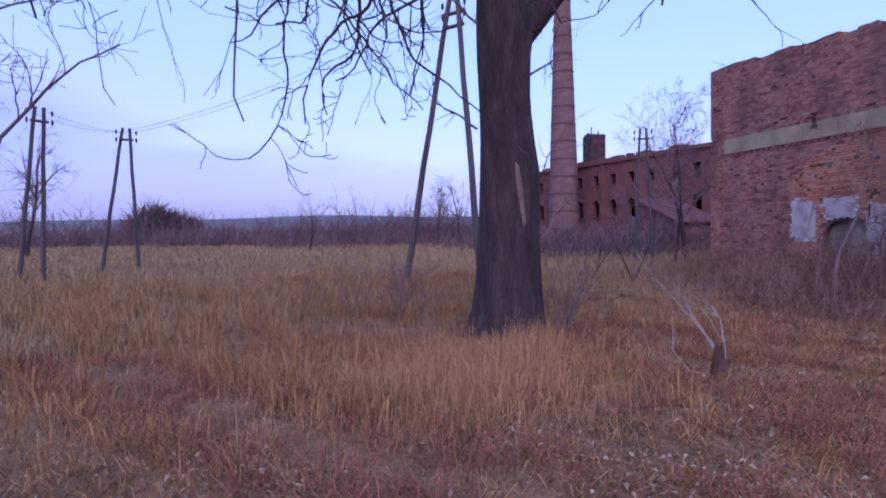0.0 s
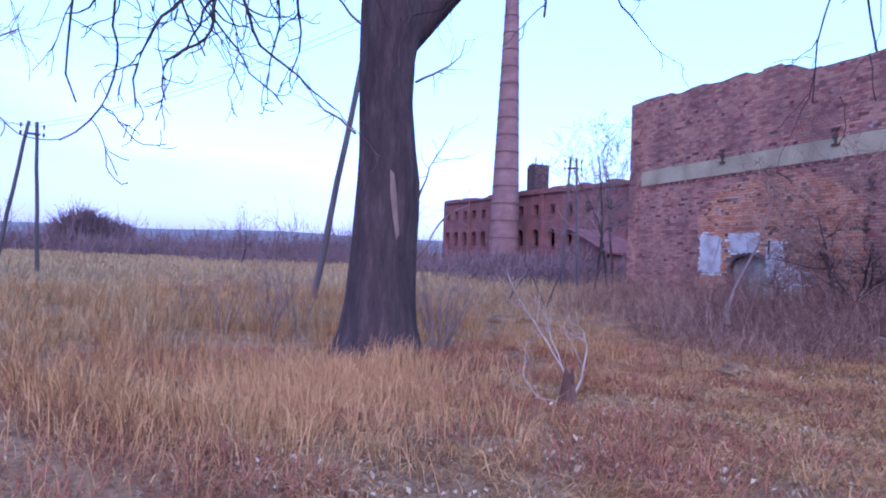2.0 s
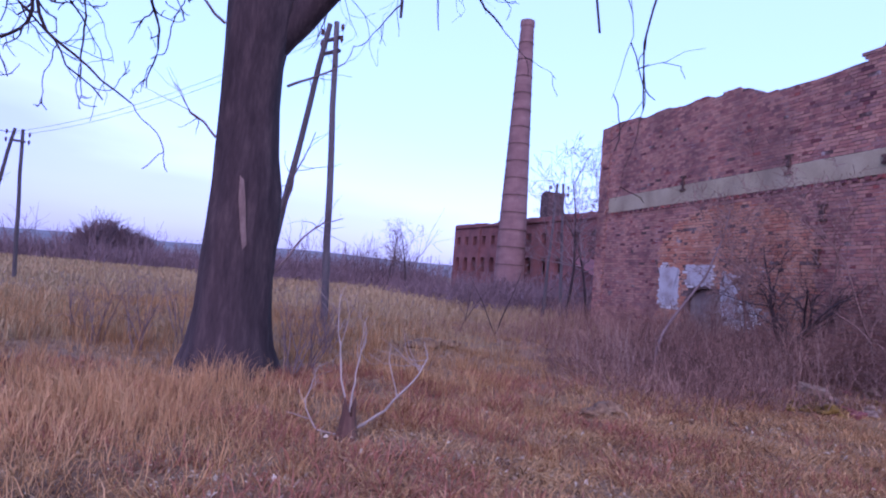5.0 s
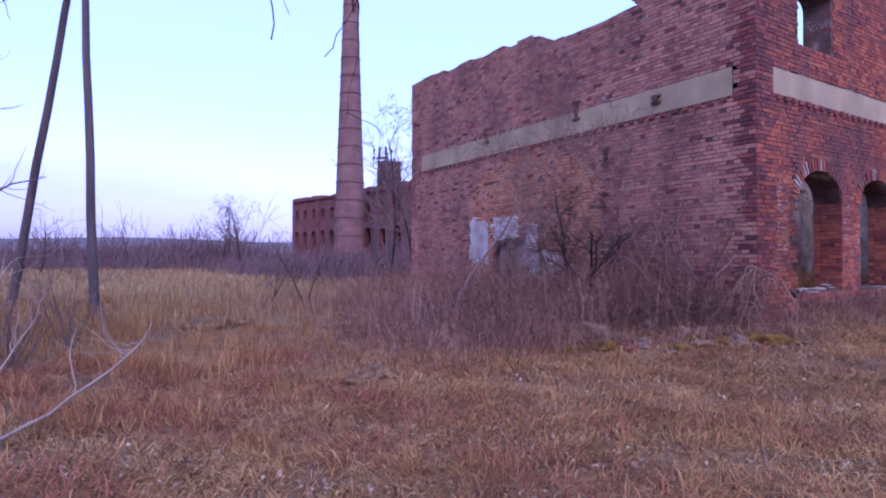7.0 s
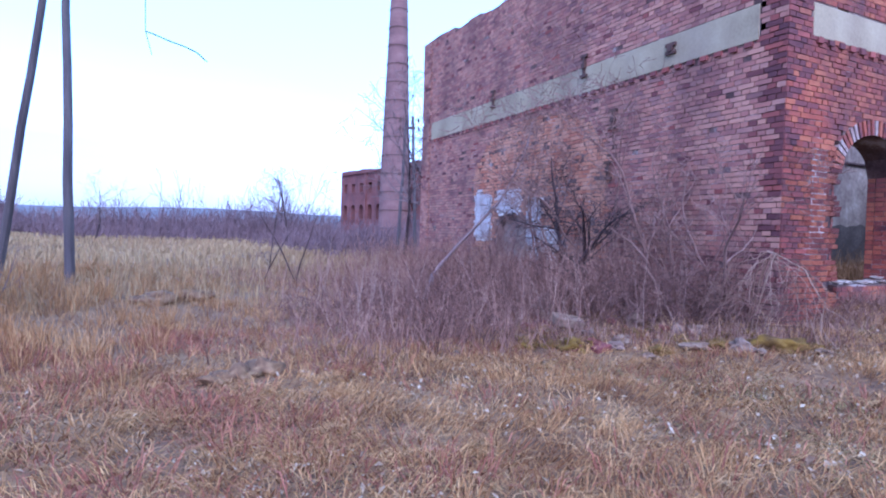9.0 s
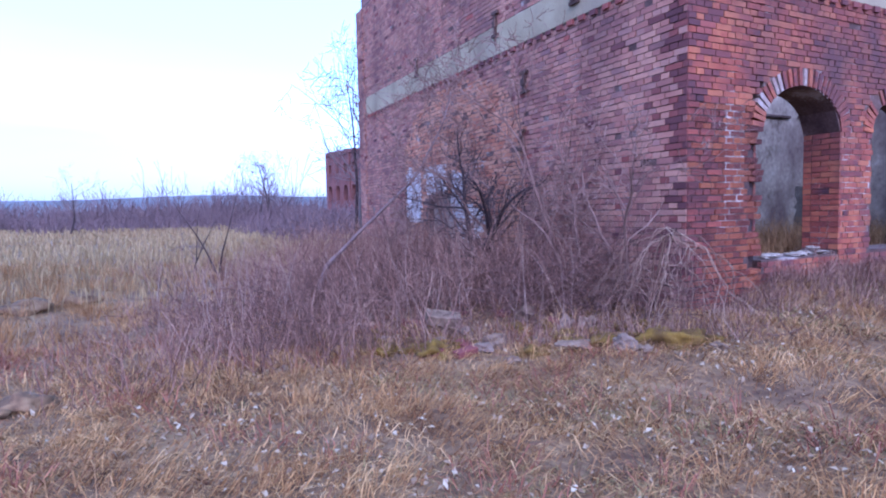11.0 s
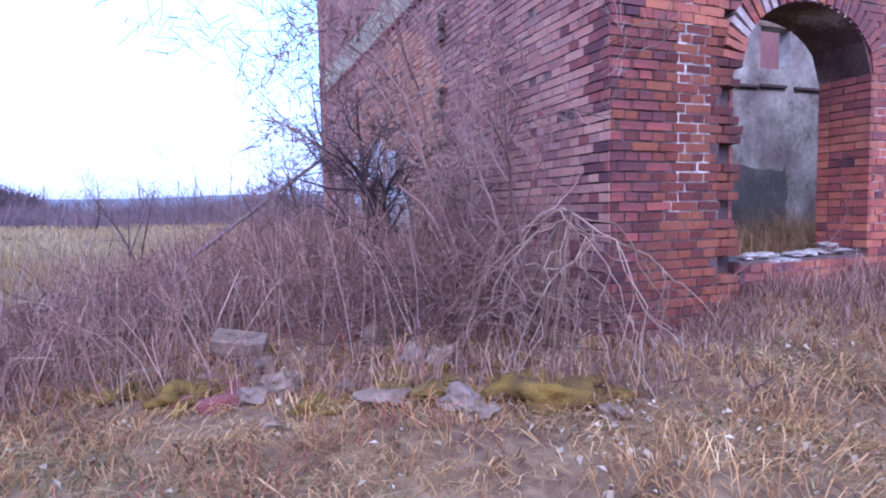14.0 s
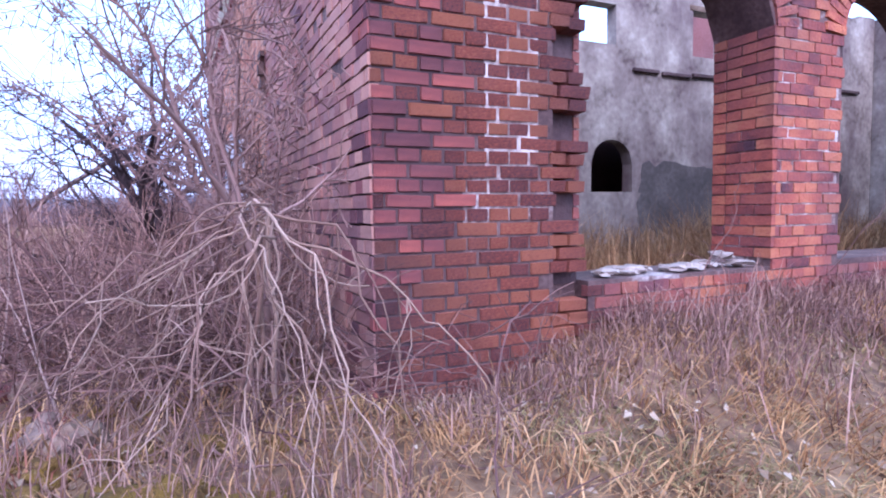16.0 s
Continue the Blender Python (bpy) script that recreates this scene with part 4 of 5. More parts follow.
# trees beyond
bare_tree(at_ground(-14.4, 55.8), 11.5, 31, "slender bare birch with fine drooping twigs beside poles", limbs=14, dense=1.2)
bare_tree(at_ground(-3.7, 22.4), 11.5, 32, "tall bare birch at the meadow edge", limbs=12, dense=1.2)
bare_tree(at_ground(-19.5, 60.0), 11.0, 33, "bare birch at the meadow edge", limbs=14, dense=1.2)
bare_tree(at_ground(20.85, 20.6), 6.2, 34, "young bare birch growing behind the ruin", limbs=14, r=0.07)
bare_tree(at_ground(23.6, 23.4), 7.2, 35, "slim bare birch growing behind the ruin", limbs=14, r=0.08)
bare_tree(at_ground(29.5, 31.0), 8.6, 36, "slim bare birch beside the factory wing", limbs=15, r=0.10)
bare_tree(at_ground(26.0, 66.0), 7.5, 37, "round bare tree on the meadow", 0.7, limbs=12)
bare_tree(at_ground(8.4, 60.0), 5.4, 38, "round bare tree on the meadow", 0.8, limbs=14)
bare_tree(at_ground(27.5, 82.0), 9.5, 39, "bare birch beyond the factory wing", limbs=14)
bare_tree(at_ground(30.5, 92.0), 9.0, 40, "bare birch beyond the factory wing", limbs=14)
bare_tree(at_ground(16.1, 16.3), 2.6, 41, "thin leafless sapling in the tall grass", stems=2, r=0.025, limbs=6)
bare_tree(at_ground(15.6, 18.0), 1.9, 42, "thin leafless sapling in the tall grass", stems=2, r=0.02, limbs=6)

# shrubs round the great tree
for i, (x, y, h) in enumerate(((7.5, 10.8, 1.35), (8.0, 12.0, 1.5), (6.7, 11.5, 1.2), (9.75, 8.75, 1.2), (10.6, 11.4, 1.5), (10.0, 9.3, 1.35), (6.0, 13.0, 1.1))):
    bare_tree(at_ground(x, y), h, 50 + i, "low leafless brown shrub in tall dry grass", 0.8, 6, 0.014, twig_mat, "shrub", 0.8)


# broken stump with pale branches
rot_mat = mottled("rotten_brown_wood", [(0.045, 0.022, 0.017), (0.09, 0.046, 0.034), (0.17, 0.095, 0.068)], 6, 30, stretch=(1, 1, 0.3), bump=1.0)
def build_stump(x, y):
    rng = np.random.default_rng(8)
    t = thing("broken_stump", at_ground(x, y), "dark splintered stump with bleached barkless branches", "tree stump")
    bm = bmesh.new()
    prof = [(-0.15, 0.13), (0.0, 0.11), (0.1, 0.085), (0.21, 0.07), (0.3, 0.055)]
    rings = [[bm.verts.new((r * math.cos(a) * (1 + 0.12 * math.sin(3 * a)), r * math.sin(a), z + (0.10 * math.sin(2 * a + 1) if i == 4 else 0))) for a in np.linspace(0, 2 * math.pi, 15)[:-1]] for i, (z, r) in enumerate(prof)]
    for p, q in zip(rings, rings[1:]):
        for k in range(14):
            bm.faces.new((p[k], p[(k + 1) % 14], q[(k + 1) % 14], q[k]))
    bm.faces.new(rings[-1])
    part("stem", bm, rot_mat, t, "rotten splintered stem")
    arms = [[(0, 0, 0.3), (-0.03, 0.4, 0.62), (-0.02, 0.9, 0.88), (0.03, 1.4, 1.1), (0.13, 1.95, 1.36)],
            [(0.05, 0, 0.08), (0.45, 0.4, 0.18), (0.9, 0.95, 0.38), (1.22, 1.5, 0.55), (1.38, 2.15, 0.68)],
            [(0.02, 0, 0.25), (0.08, 0.4, 0.48), (0.16, 0.8, 0.68), (0.26, 1.2, 0.85), (0.32, 1.5, 1.02)],
            [(-0.05, 0, 0.06), (-0.26, 0.12, 0.1), (-0.36, 0.25, 0.27), (-0.38, 0.36, 0.48), (-0.36, 0.42, 0.62)]]
    for i, a in enumerate(arms):
        a = np.array(a)
        s = np.linspace(0, 4, 13)
        l = np.stack([np.interp(s, np.arange(5), a[:, k]) for k in range(3)], -1)[None] + np.cumsum(rng.normal(0, 0.014, (1, 13, 3)), 1)
        r = np.linspace(0.017, 0.004, 13)[None] * (1.0 if i == 1 else 0.65)
        l2, r2 = sprout(rng, l, r, 9, 0.32, 7, 0.2, 0.05, 0.7, 0.3, 0.7)
        v, f = tubes(l, r, 7)
        branch = quick("branch", v, f, pale_twig_mat, t, "bleached barkless branch", smooth=True)
        for k in range(len(l2)):
            v, f = tubes(l2[k:k + 1], np.maximum(r2[k:k + 1], 0.0018), 4)
            quick("twig", v, f, pale_twig_mat, branch, smooth=True)


build_stump(10.06, 5.65)


# ---- brambles and thicket against the ruin ----
def build_thicket():
    rng = np.random.default_rng(12)
    n = 4700
    x = rng.uniform(12.5, 20.1, n * 3)
    y = rng.uniform(6.5, 17.5, n * 3)
    edge = 14.2 + 1.1 * np.sin(y * 0.55 + 0.5) - 0.12 * (y - 6) - 1.6 * (y < 7.0)* (7.0 - y)
    ok = (rng.random(n * 3) < smooth01((x - edge) / 4.0) * (0.45 + 0.55 * (y < 13))) & ~((x > 17.4) & (y < bank_y(x) + 1.3) & (rng.random(n * 3) < 0.96)) & ~((np.hypot((x - 17.3) / 1.1, (y - 7.2) / 0.9) < 1) & (rng.random(n * 3) < 0.7))
    x, y = x[ok][:n], y[ok][:n]
    h = (0.45 + 0.6 * smooth01((x - 15.5) / 3.0)) * rng.uniform(0.5, 1.25, len(x))
    s = np.stack([x, y, ground_z(x, y) - 0.03], -1)
    d = np.stack([rng.normal(0, 0.3, len(x)), rng.normal(0, 0.3, len(x)), np.ones(len(x))], -1)
    l = wander(rng, s, d, h, 7, 0.12, -0.02)
    r = (rng.uniform(0.003, 0.007, len(x)))[:, None] * np.linspace(1, 0.4, 7)[None]
    l2, r2 = sprout(rng, l, r, 3, 0.45, 4, 0.2, 0.02, 0.7)
    v, f = joined([(l, r), (l2, r2)], (3, 3))
    ob = quick("thicket", v, f, bramble_mat)
    tagged(ob, "dense purple-brown leafless thicket against the ruin", "undergrowth", kind="stuff")
    # arching canes, mostly round the corner
    m = 60
    cx = np.where(rng.random(m) < 0.55, rng.normal(19.3, 0.5, m), rng.uniform(16.8, 20, m))
    cy = np.where(cx > 18.4, rng.normal(7.1, 0.6, m), rng.uniform(7, 12.5, m))
    cx = np.minimum(cx, 20.05)
    cy = np.maximum(cy, 6.2)
    s = np.stack([cx, cy, ground_z(cx, cy)], -1)
    d = np.stack([rng.normal(-0.3, 0.5, m), rng.normal(-0.45, 0.5, m), rng.uniform(1.0, 2.2, m)], -1)
    l = wander(rng, s, d, rng.uniform(0.6, 1.3, m), 14, 0.08, -0.17)
    l[..., 2] = np.maximum(l[..., 2], ground_z(l[..., 0], l[..., 1]) + 0.01)
    r = rng.uniform(0.0025, 0.005, m)[:, None] * np.linspace(1, 0.5, 14)[None]
    l2, r2 = sprout(rng, l, r, 3, 0.25, 5, 0.2, -0.04, 0.7)
    v, f = joined([(l, r), (l2, r2)], (4, 3))
    ob = quick("bramble_canes", v, f, bramble_mat)
    tagged(ob, "arching dead bramble canes heaped at the brick corner", "brambles", kind="stuff")


build_thicket()


def build_tangle():
    """Crooked dead stems lying over one another on the bank and along the wall's foot."""
    rng = np.random.default_rng(23)
    n = 3300
    x = np.concatenate([rng.uniform(14.8, 20.1, n), rng.normal(19.2, 0.6, 800), rng.uniform(19.9, 23.0, 60)])
    y = np.concatenate([4.9 + 6.1 * rng.random(n) ** 1.2, rng.normal(6.5, 0.6, 800), rng.uniform(5.6, 6.0, 60)])
    h = np.concatenate([rng.uniform(0.02, 0.75, n) * smooth01((x[:n] - 14.4) / 2.5) * (0.12 + 0.88 * smooth01((y[:n] - bank_y(x[:n])) / 1.3)), rng.uniform(0.02, 0.7, 800) * (0.15 + 0.85 * smooth01((y[n:n + 800] - bank_y(x[n:n + 800])) / 1.2)), rng.uniform(0, 0.1, 60)])
    ok = ~((x > AX - 0.06) & (y > BY - 0.08)) & ((y > bank_y(x) + 0.25 + 0.25 * np.sin(5 * x)) | ((rng.random(len(x)) < 0.08) & (y > bank_y(x) - 0.5)) | (x > 20.2)) & ~((np.hypot((x - 17.3) / 1.0, (y - 7.0) / 0.9) < 1) & (rng.random(len(x)) < 0.65))
    ok &= ~((x > 17.8) & (x < 20.2) & (y < bank_y(x) + 0.9) & (rng.random(len(x)) < 0.85))
    x, y, h = x[ok], y[ok], h[ok]
    s = np.stack([x, y, ground_z(x, y) + h], -1)
    d = rng.normal(0, 1, (len(x), 3)) * [1, 1, 0.7]
    l = wander(rng, s, d, rng.uniform(0.3, 0.95, len(x)), 8, 0.26, -0.02)
    l[..., 2] = np.maximum(l[..., 2], ground_z(l[..., 0], l[..., 1]))
    clear = lambda p: ~((p[..., 0] > AX - 0.04) & (p[..., 1] > BY - 0.04)).any(1)
    l = l[clear(l)]
    r = rng.uniform(0.0028, 0.006, len(l))[:, None] * np.linspace(1, 0.5, 8)[None]
    l2, r2 = sprout(rng, l, r, 2, 0.4, 4, 0.25, 0.0, 0.8)
    l2, r2 = l2[clear(l2)], r2[clear(l2)]
    v, f = joined([(l, r), (l2, r2)], (3, 3))
    tagged(quick("undergrowth", v, f, tangle_mat), "dark tangle of dead stems over the rubble bank", "undergrowth", kind="stuff")


build_tangle()


def build_arching_bush(at):
    """The pale bush that hangs over at the corner: a bundle of stems, arcs fanned from their top, crooked hanging twigs."""
    rng = np.random.default_rng(19)
    t = thing("arching_bush", at, "pale drooping leafless bush at the brick corner", "shrub")
    top = np.array([0.0, -0.05, 1.46 - at[2]])

    def free(l):
        l[..., 1] = np.where(l[..., 0] + at[0] > AX - 0.08, np.minimum(l[..., 1], BY - 0.07 - at[1]), l[..., 1])
        return l

    for k in range(4):
        foot = np.array([rng.uniform(-0.12, 0.12), rng.uniform(0.05, 0.25), -0.05])
        s = np.linspace(0, 1, 10)[:, None]
        l = foot + (top - foot) * s + np.cumsum(rng.normal(0, 0.012, (10, 3)), 0)
        v, f = tubes(free(l)[None], np.linspace(0.014, 0.010, 10)[None], 6)
        quick("stem", v, f, arch_mat, t, smooth=True)
    for k in range(14):
        a = radians(118 + 215 * (k + rng.uniform(-0.3, 0.3)) / 13)
        reach = rng.uniform(0.55, 0.95) * (1.0 if k % 3 else 0.6)
        drop = rng.uniform(0.75, 1.2)
        s = np.linspace(0, 1, 13)
        out = reach * np.sin(s * 1.45)
        l = np.stack([top[0] + out * math.cos(a), top[1] + out * math.sin(a), top[2] + 0.05 * np.sin(s * 3.1) - drop * (1 - np.cos(s * 1.5)) - rng.uniform(0, 0.14) * np.minimum(1, 4 * s)], -1)
        l = free(l + np.cumsum(rng.normal(0, 0.03, (13, 3)), 0))[None]
        r = rng.uniform(0.004, 0.0075) * np.linspace(1, 0.4, 13)[None]
        n = 4
        i = rng.integers(3, 12, n)
        q = wander(rng, l[0, i], np.stack([rng.normal(0.2 * math.cos(a), 0.35, n), rng.normal(0.2 * math.sin(a), 0.35, n), np.full(n, -0.8)], -1), rng.uniform(0.3, 0.75, n), 8, 0.26, -0.06)
        qr = r[0, i][:, None] * 0.75 * np.linspace(1, 0.45, 8)[None]
        q2, qr2 = sprout(rng, q, qr, 2, 0.45, 5, 0.26, -0.03, 0.7, 0.2, 0.7)
        for arr in (q, q2):
            arr[..., 2] = np.maximum(arr[..., 2], -0.2)
        v, f = joined([(l, r), (free(q), np.maximum(qr, 0.003)), (free(q2), np.maximum(qr2, 0.0024))], (5, 4, 3))
        quick("cane", v, f, arch_mat, t, smooth=True)


arch_mat = mottled("grey_tan_cane_bark", [(0.085, 0.045, 0.034), (0.155, 0.088, 0.063), (0.25, 0.158, 0.112), (0.38, 0.265, 0.195)], 5, 30, bump=0, random_by="object")
build_arching_bush((19.66, 5.9, gz(19.66, 5.9) - 0.02))

# tall many-stemmed shrubs rising in front of the side wall
bare_tree(at_ground(19.4, 9.2), 3.0, 69, "crooked dark elder tree growing close to the wall", 0.95, 3, 0.055, bark_mat, "elder_bush", 1.0, (-0.28, 0.0), 16, 0.16)
for i, (x, y, h, st) in enumerate(((19.5, 8.9, 4.3, 4), (19.1, 9.8, 3.2, 4), (18.6, 10.5, 2.4, 4), (19.75, 7.7, 4.0, 4), (19.8, 9.5, 4.6, 4), (19.85, 6.7, 3.0, 4), (19.7, 7.2, 3.3, 4))):
    bare_tree(at_ground(x, y), h, 70 + i, "tall many-stemmed leafless elder against the brick wall", 0.7, max(2, st - 2), 0.030, elder_mat, "elder_bush", 1.2, (-0.10, -0.06), 11, 0.19)


def build_leaning_trunk():
    rng = np.random.default_rng(3)
    o = np.array(at_ground(16.75, 10.0))
    t = thing("leaning_dead_tree", o, "slender pale dead tree leaning against the wall", "tree")
    a = np.array([(16.75, 10.0, o[2] - 0.05), (17.05, 10.25, 0.9), (17.55, 10.6, 1.26), (19.1, 11.3, 2.36), (19.85, 11.6, 3.4), (20.1, 11.7, 4.05)]) - o
    s = np.linspace(0, 5, 20)
    l = np.stack([np.interp(s, np.arange(6), a[:, k]) for k in range(3)], -1)[None] + np.cumsum(rng.normal(0, 0.006, (1, 20, 3)), 1)
    r = np.linspace(0.042, 0.014, 20)[None]
    v, f = tubes(l, r, 9)
    quick("trunk", v, f, twig_mat, t, smooth=True)
    l2, r2 = sprout(rng, l, r * 0.35, 16, 0.34, 8, 0.18, 0.05, 0.9, 0.35)
    l2[..., 0] = np.minimum(l2[..., 0], 20.15 - o[0])
    l3, r3 = sprout(rng, l2, r2, 8, 0.5, 5, 0.2, 0.02)
    l3[..., 0] = np.minimum(l3[..., 0], 20.15 - o[0])
    v, f = joined([(l2, r2), (l3, r3)], (4, 3))
    quick("crown", v, f, twig_mat, t)


build_leaning_trunk()


def patchy(x, y, s=1.0, o=0.0):
    return 0.5 + 0.25 * np.sin(1.1 * x * s + o) * np.sin(0.9 * y * s + 2 * o) + 0.25 * np.sin(2.3 * x * s + 1.7 * y * s + o)


# ---- far hedges, woods and hills ----
def build_far_woods():
    rng = np.random.default_rng(44)
    rows = []
    for x0, x1, y0, y1, n, h0, h1 in ((-120, 36, 96, 116, 1100, 1.8, 4.6), (-10, 38, 84, 100, 420, 1.6, 4.6), (-200, 60, 125, 190, 700, 3.0, 7.5), (4, 32, 66, 80, 160, 1.0, 2.8), (8, 33, 86, 100, 70, 5.0, 8.5), (-60, 8, 100, 118, 60, 4.0, 7.0), (30, 35.6, 24, 66, 190, 1.2, 3.4), (21, 33, 30, 60, 420, 0.7, 2.4)):
        x, y = rng.uniform(x0, x1, n), rng.uniform(y0, y1, n)
        rows.append(np.stack([x, y, rng.uniform(h0, h1, n) * rng.uniform(0.45, 1.0, n)], -1))
    c = np.concatenate(rows)
    c[:, 2] *= 0.5 + 0.8 * patchy(c[:, 0], c[:, 1], 0.11, 0.8) * rng.uniform(0.7, 1.3, len(c))
    s = np.repeat(c, 4, 0)
    h = s[:, 2].copy()
    s[:, :2] += rng.normal(0, 0.7, (len(s), 2))
    far = np.hypot(s[:, 0] - 10, s[:, 1]) / 100
    s[:, 2] = ground_z(s[:, 0], s[:, 1]) - 0.1
    d = np.stack([rng.normal(0, 0.3, len(s)), rng.normal(0, 0.3, len(s)), np.ones(len(s))], -1)
    l = wander(rng, s, d, h, 4, 0.12, 0.02)
    r = (0.05 * far + 0.007)[:, None] * np.linspace(1, 0.5, 4)[None]
    l2, r2 = sprout(rng, l, r, 4, 0.5, 3, 0.15, 0.06, 0.6, 0.1, 0.7)
    v, f = joined([(l, r), (l2, np.maximum(r2, 0.02))], (3, 3))
    ob = quick("far_hedges", v, f, far_twig_mat)
    tagged(ob, "hazy leafless hedges and scrub beyond the meadow", "woods", kind="stuff")


build_far_woods()


def build_far_bush(x, y, w, h, seed):
    rng = np.random.default_rng(seed)
    t = thing("far_thicket", at_ground(x, y), "dark rounded thicket standing alone on the meadow", "shrub", "lone dark thickets")
    n = 420
    s = np.stack([rng.normal(0, w * 0.22, n), rng.normal(0, w * 0.15, n), np.zeros(n)], -1)
    hh = h * np.exp(-(s[:, 0] / (w * 0.42)) ** 2) * rng.uniform(0.6, 1.0, n)
    l = wander(rng, s, np.stack([s[:, 0] * 0.12, rng.normal(0, 0.2, n), np.ones(n)], -1), hh, 6, 0.1, 0.0)
    r = np.full((n, 6), 0.09)
    l2, r2 = sprout(rng, l, r, 8, 0.45, 4, 0.2, 0.03, 0.7)
    v, f = joined([(l, r), (l2, r2)], (4, 3))
    quick("crown", v, f, far_twig_mat, t)


build_far_bush(-15.6, 116, 11, 7.4, 1)
build_far_bush(-11.0, 117, 8, 5.4, 2)


def build_hills():
    n = 120
    x = np.linspace(-900, 700, n)
    rows = []
    for y, z in ((640, -5), (700, 11), (760, 19), (830, 22), (1000, 14)):
        zz = z * (1 + 0.10 * np.sin(x / 130 + y) + 0.06 * np.sin(x / 47.0)) + 2
        rows.append(np.stack([x, np.full(n, float(y)), zz], -1))
    v = np.concatenate(rows)
    i, j = np.meshgrid(np.arange(len(rows) - 1), np.arange(n - 1), indexing="ij")
    f = np.stack([i * n + j, i * n + j + 1, (i + 1) * n + j + 1, (i + 1) * n + j], -1).reshape(-1, 4)
    tagged(quick("backdrop_hills", v, f, hill_mat, smooth=True), "low wooded hills on the horizon, tinted blue for haze", "hills", kind="structure")


build_hills()
# ---- grass, leaves, rubble ----
def blades(rng, x, y, h, w, lean, away=None):
    """Bent grass blades: three triangles each."""
    n = len(x)
    z = ground_z(x, y) - 0.02
    a = rng.uniform(0, 2 * np.pi, n)
    side = np.stack([np.cos(a), np.sin(a), np.zeros(n)], -1) * (w / 2)[:, None]
    b = rng.uniform(0, 2 * np.pi, n) if away is None else away + rng.normal(0, 0.5, n)
    out = np.stack([np.cos(b), np.sin(b), np.zeros(n)], -1) * (lean * h)[:, None]
    base = np.stack([x, y, z], -1)
    up = np.array([0, 0, 1.0]) * h[:, None]
    mid = base + up * 0.6 + out * 0.35
    tip = base + up * (1 - 0.35 * np.minimum(lean, 1.6))[:, None] + out
    v = np.stack([base - side, base + side, mid - side * 0.8, mid + side * 0.8, tip], 1).reshape(-1, 3)
    i = (np.arange(n) * 5)[:, None]
    f = np.concatenate([i + [0, 1, 3], i + [0, 3, 2], i + [2, 3, 4]], 1).reshape(-1, 3)
    return v, f


def off_ruin(x, y):
    return ~((x > AX - 0.05) & (x < B_END + 0.5) & (y > BY - 0.06) & (y < A_END + 0.2))


def path_gap(x, y):
    """Distance from the trodden line across the meadow."""
    line = np.array([(1, -1.2), (6, 0.0), (11, 0.7), (15, 1.3), (17.5, 2.2), (20.5, 3.4), (26, 4.2)])
    best = np.full(np.shape(x), 1e9)
    for (ax, ay), (bx, by) in zip(line, line[1:]):
        t = np.clip(((x - ax) * (bx - ax) + (y - ay) * (by - ay)) / ((bx - ax) ** 2 + (by - ay) ** 2), 0, 1)
        best = np.minimum(best, np.hypot(x - ax - t * (bx - ax), y - ay - t * (by - ay)))
    return best


def on_bank(x, y):
    """The mossy rubble bank, where little grass grows."""
    return (x > 16.2) & (x < 19.9) & (y > bank_y(x)) & (y < 9)


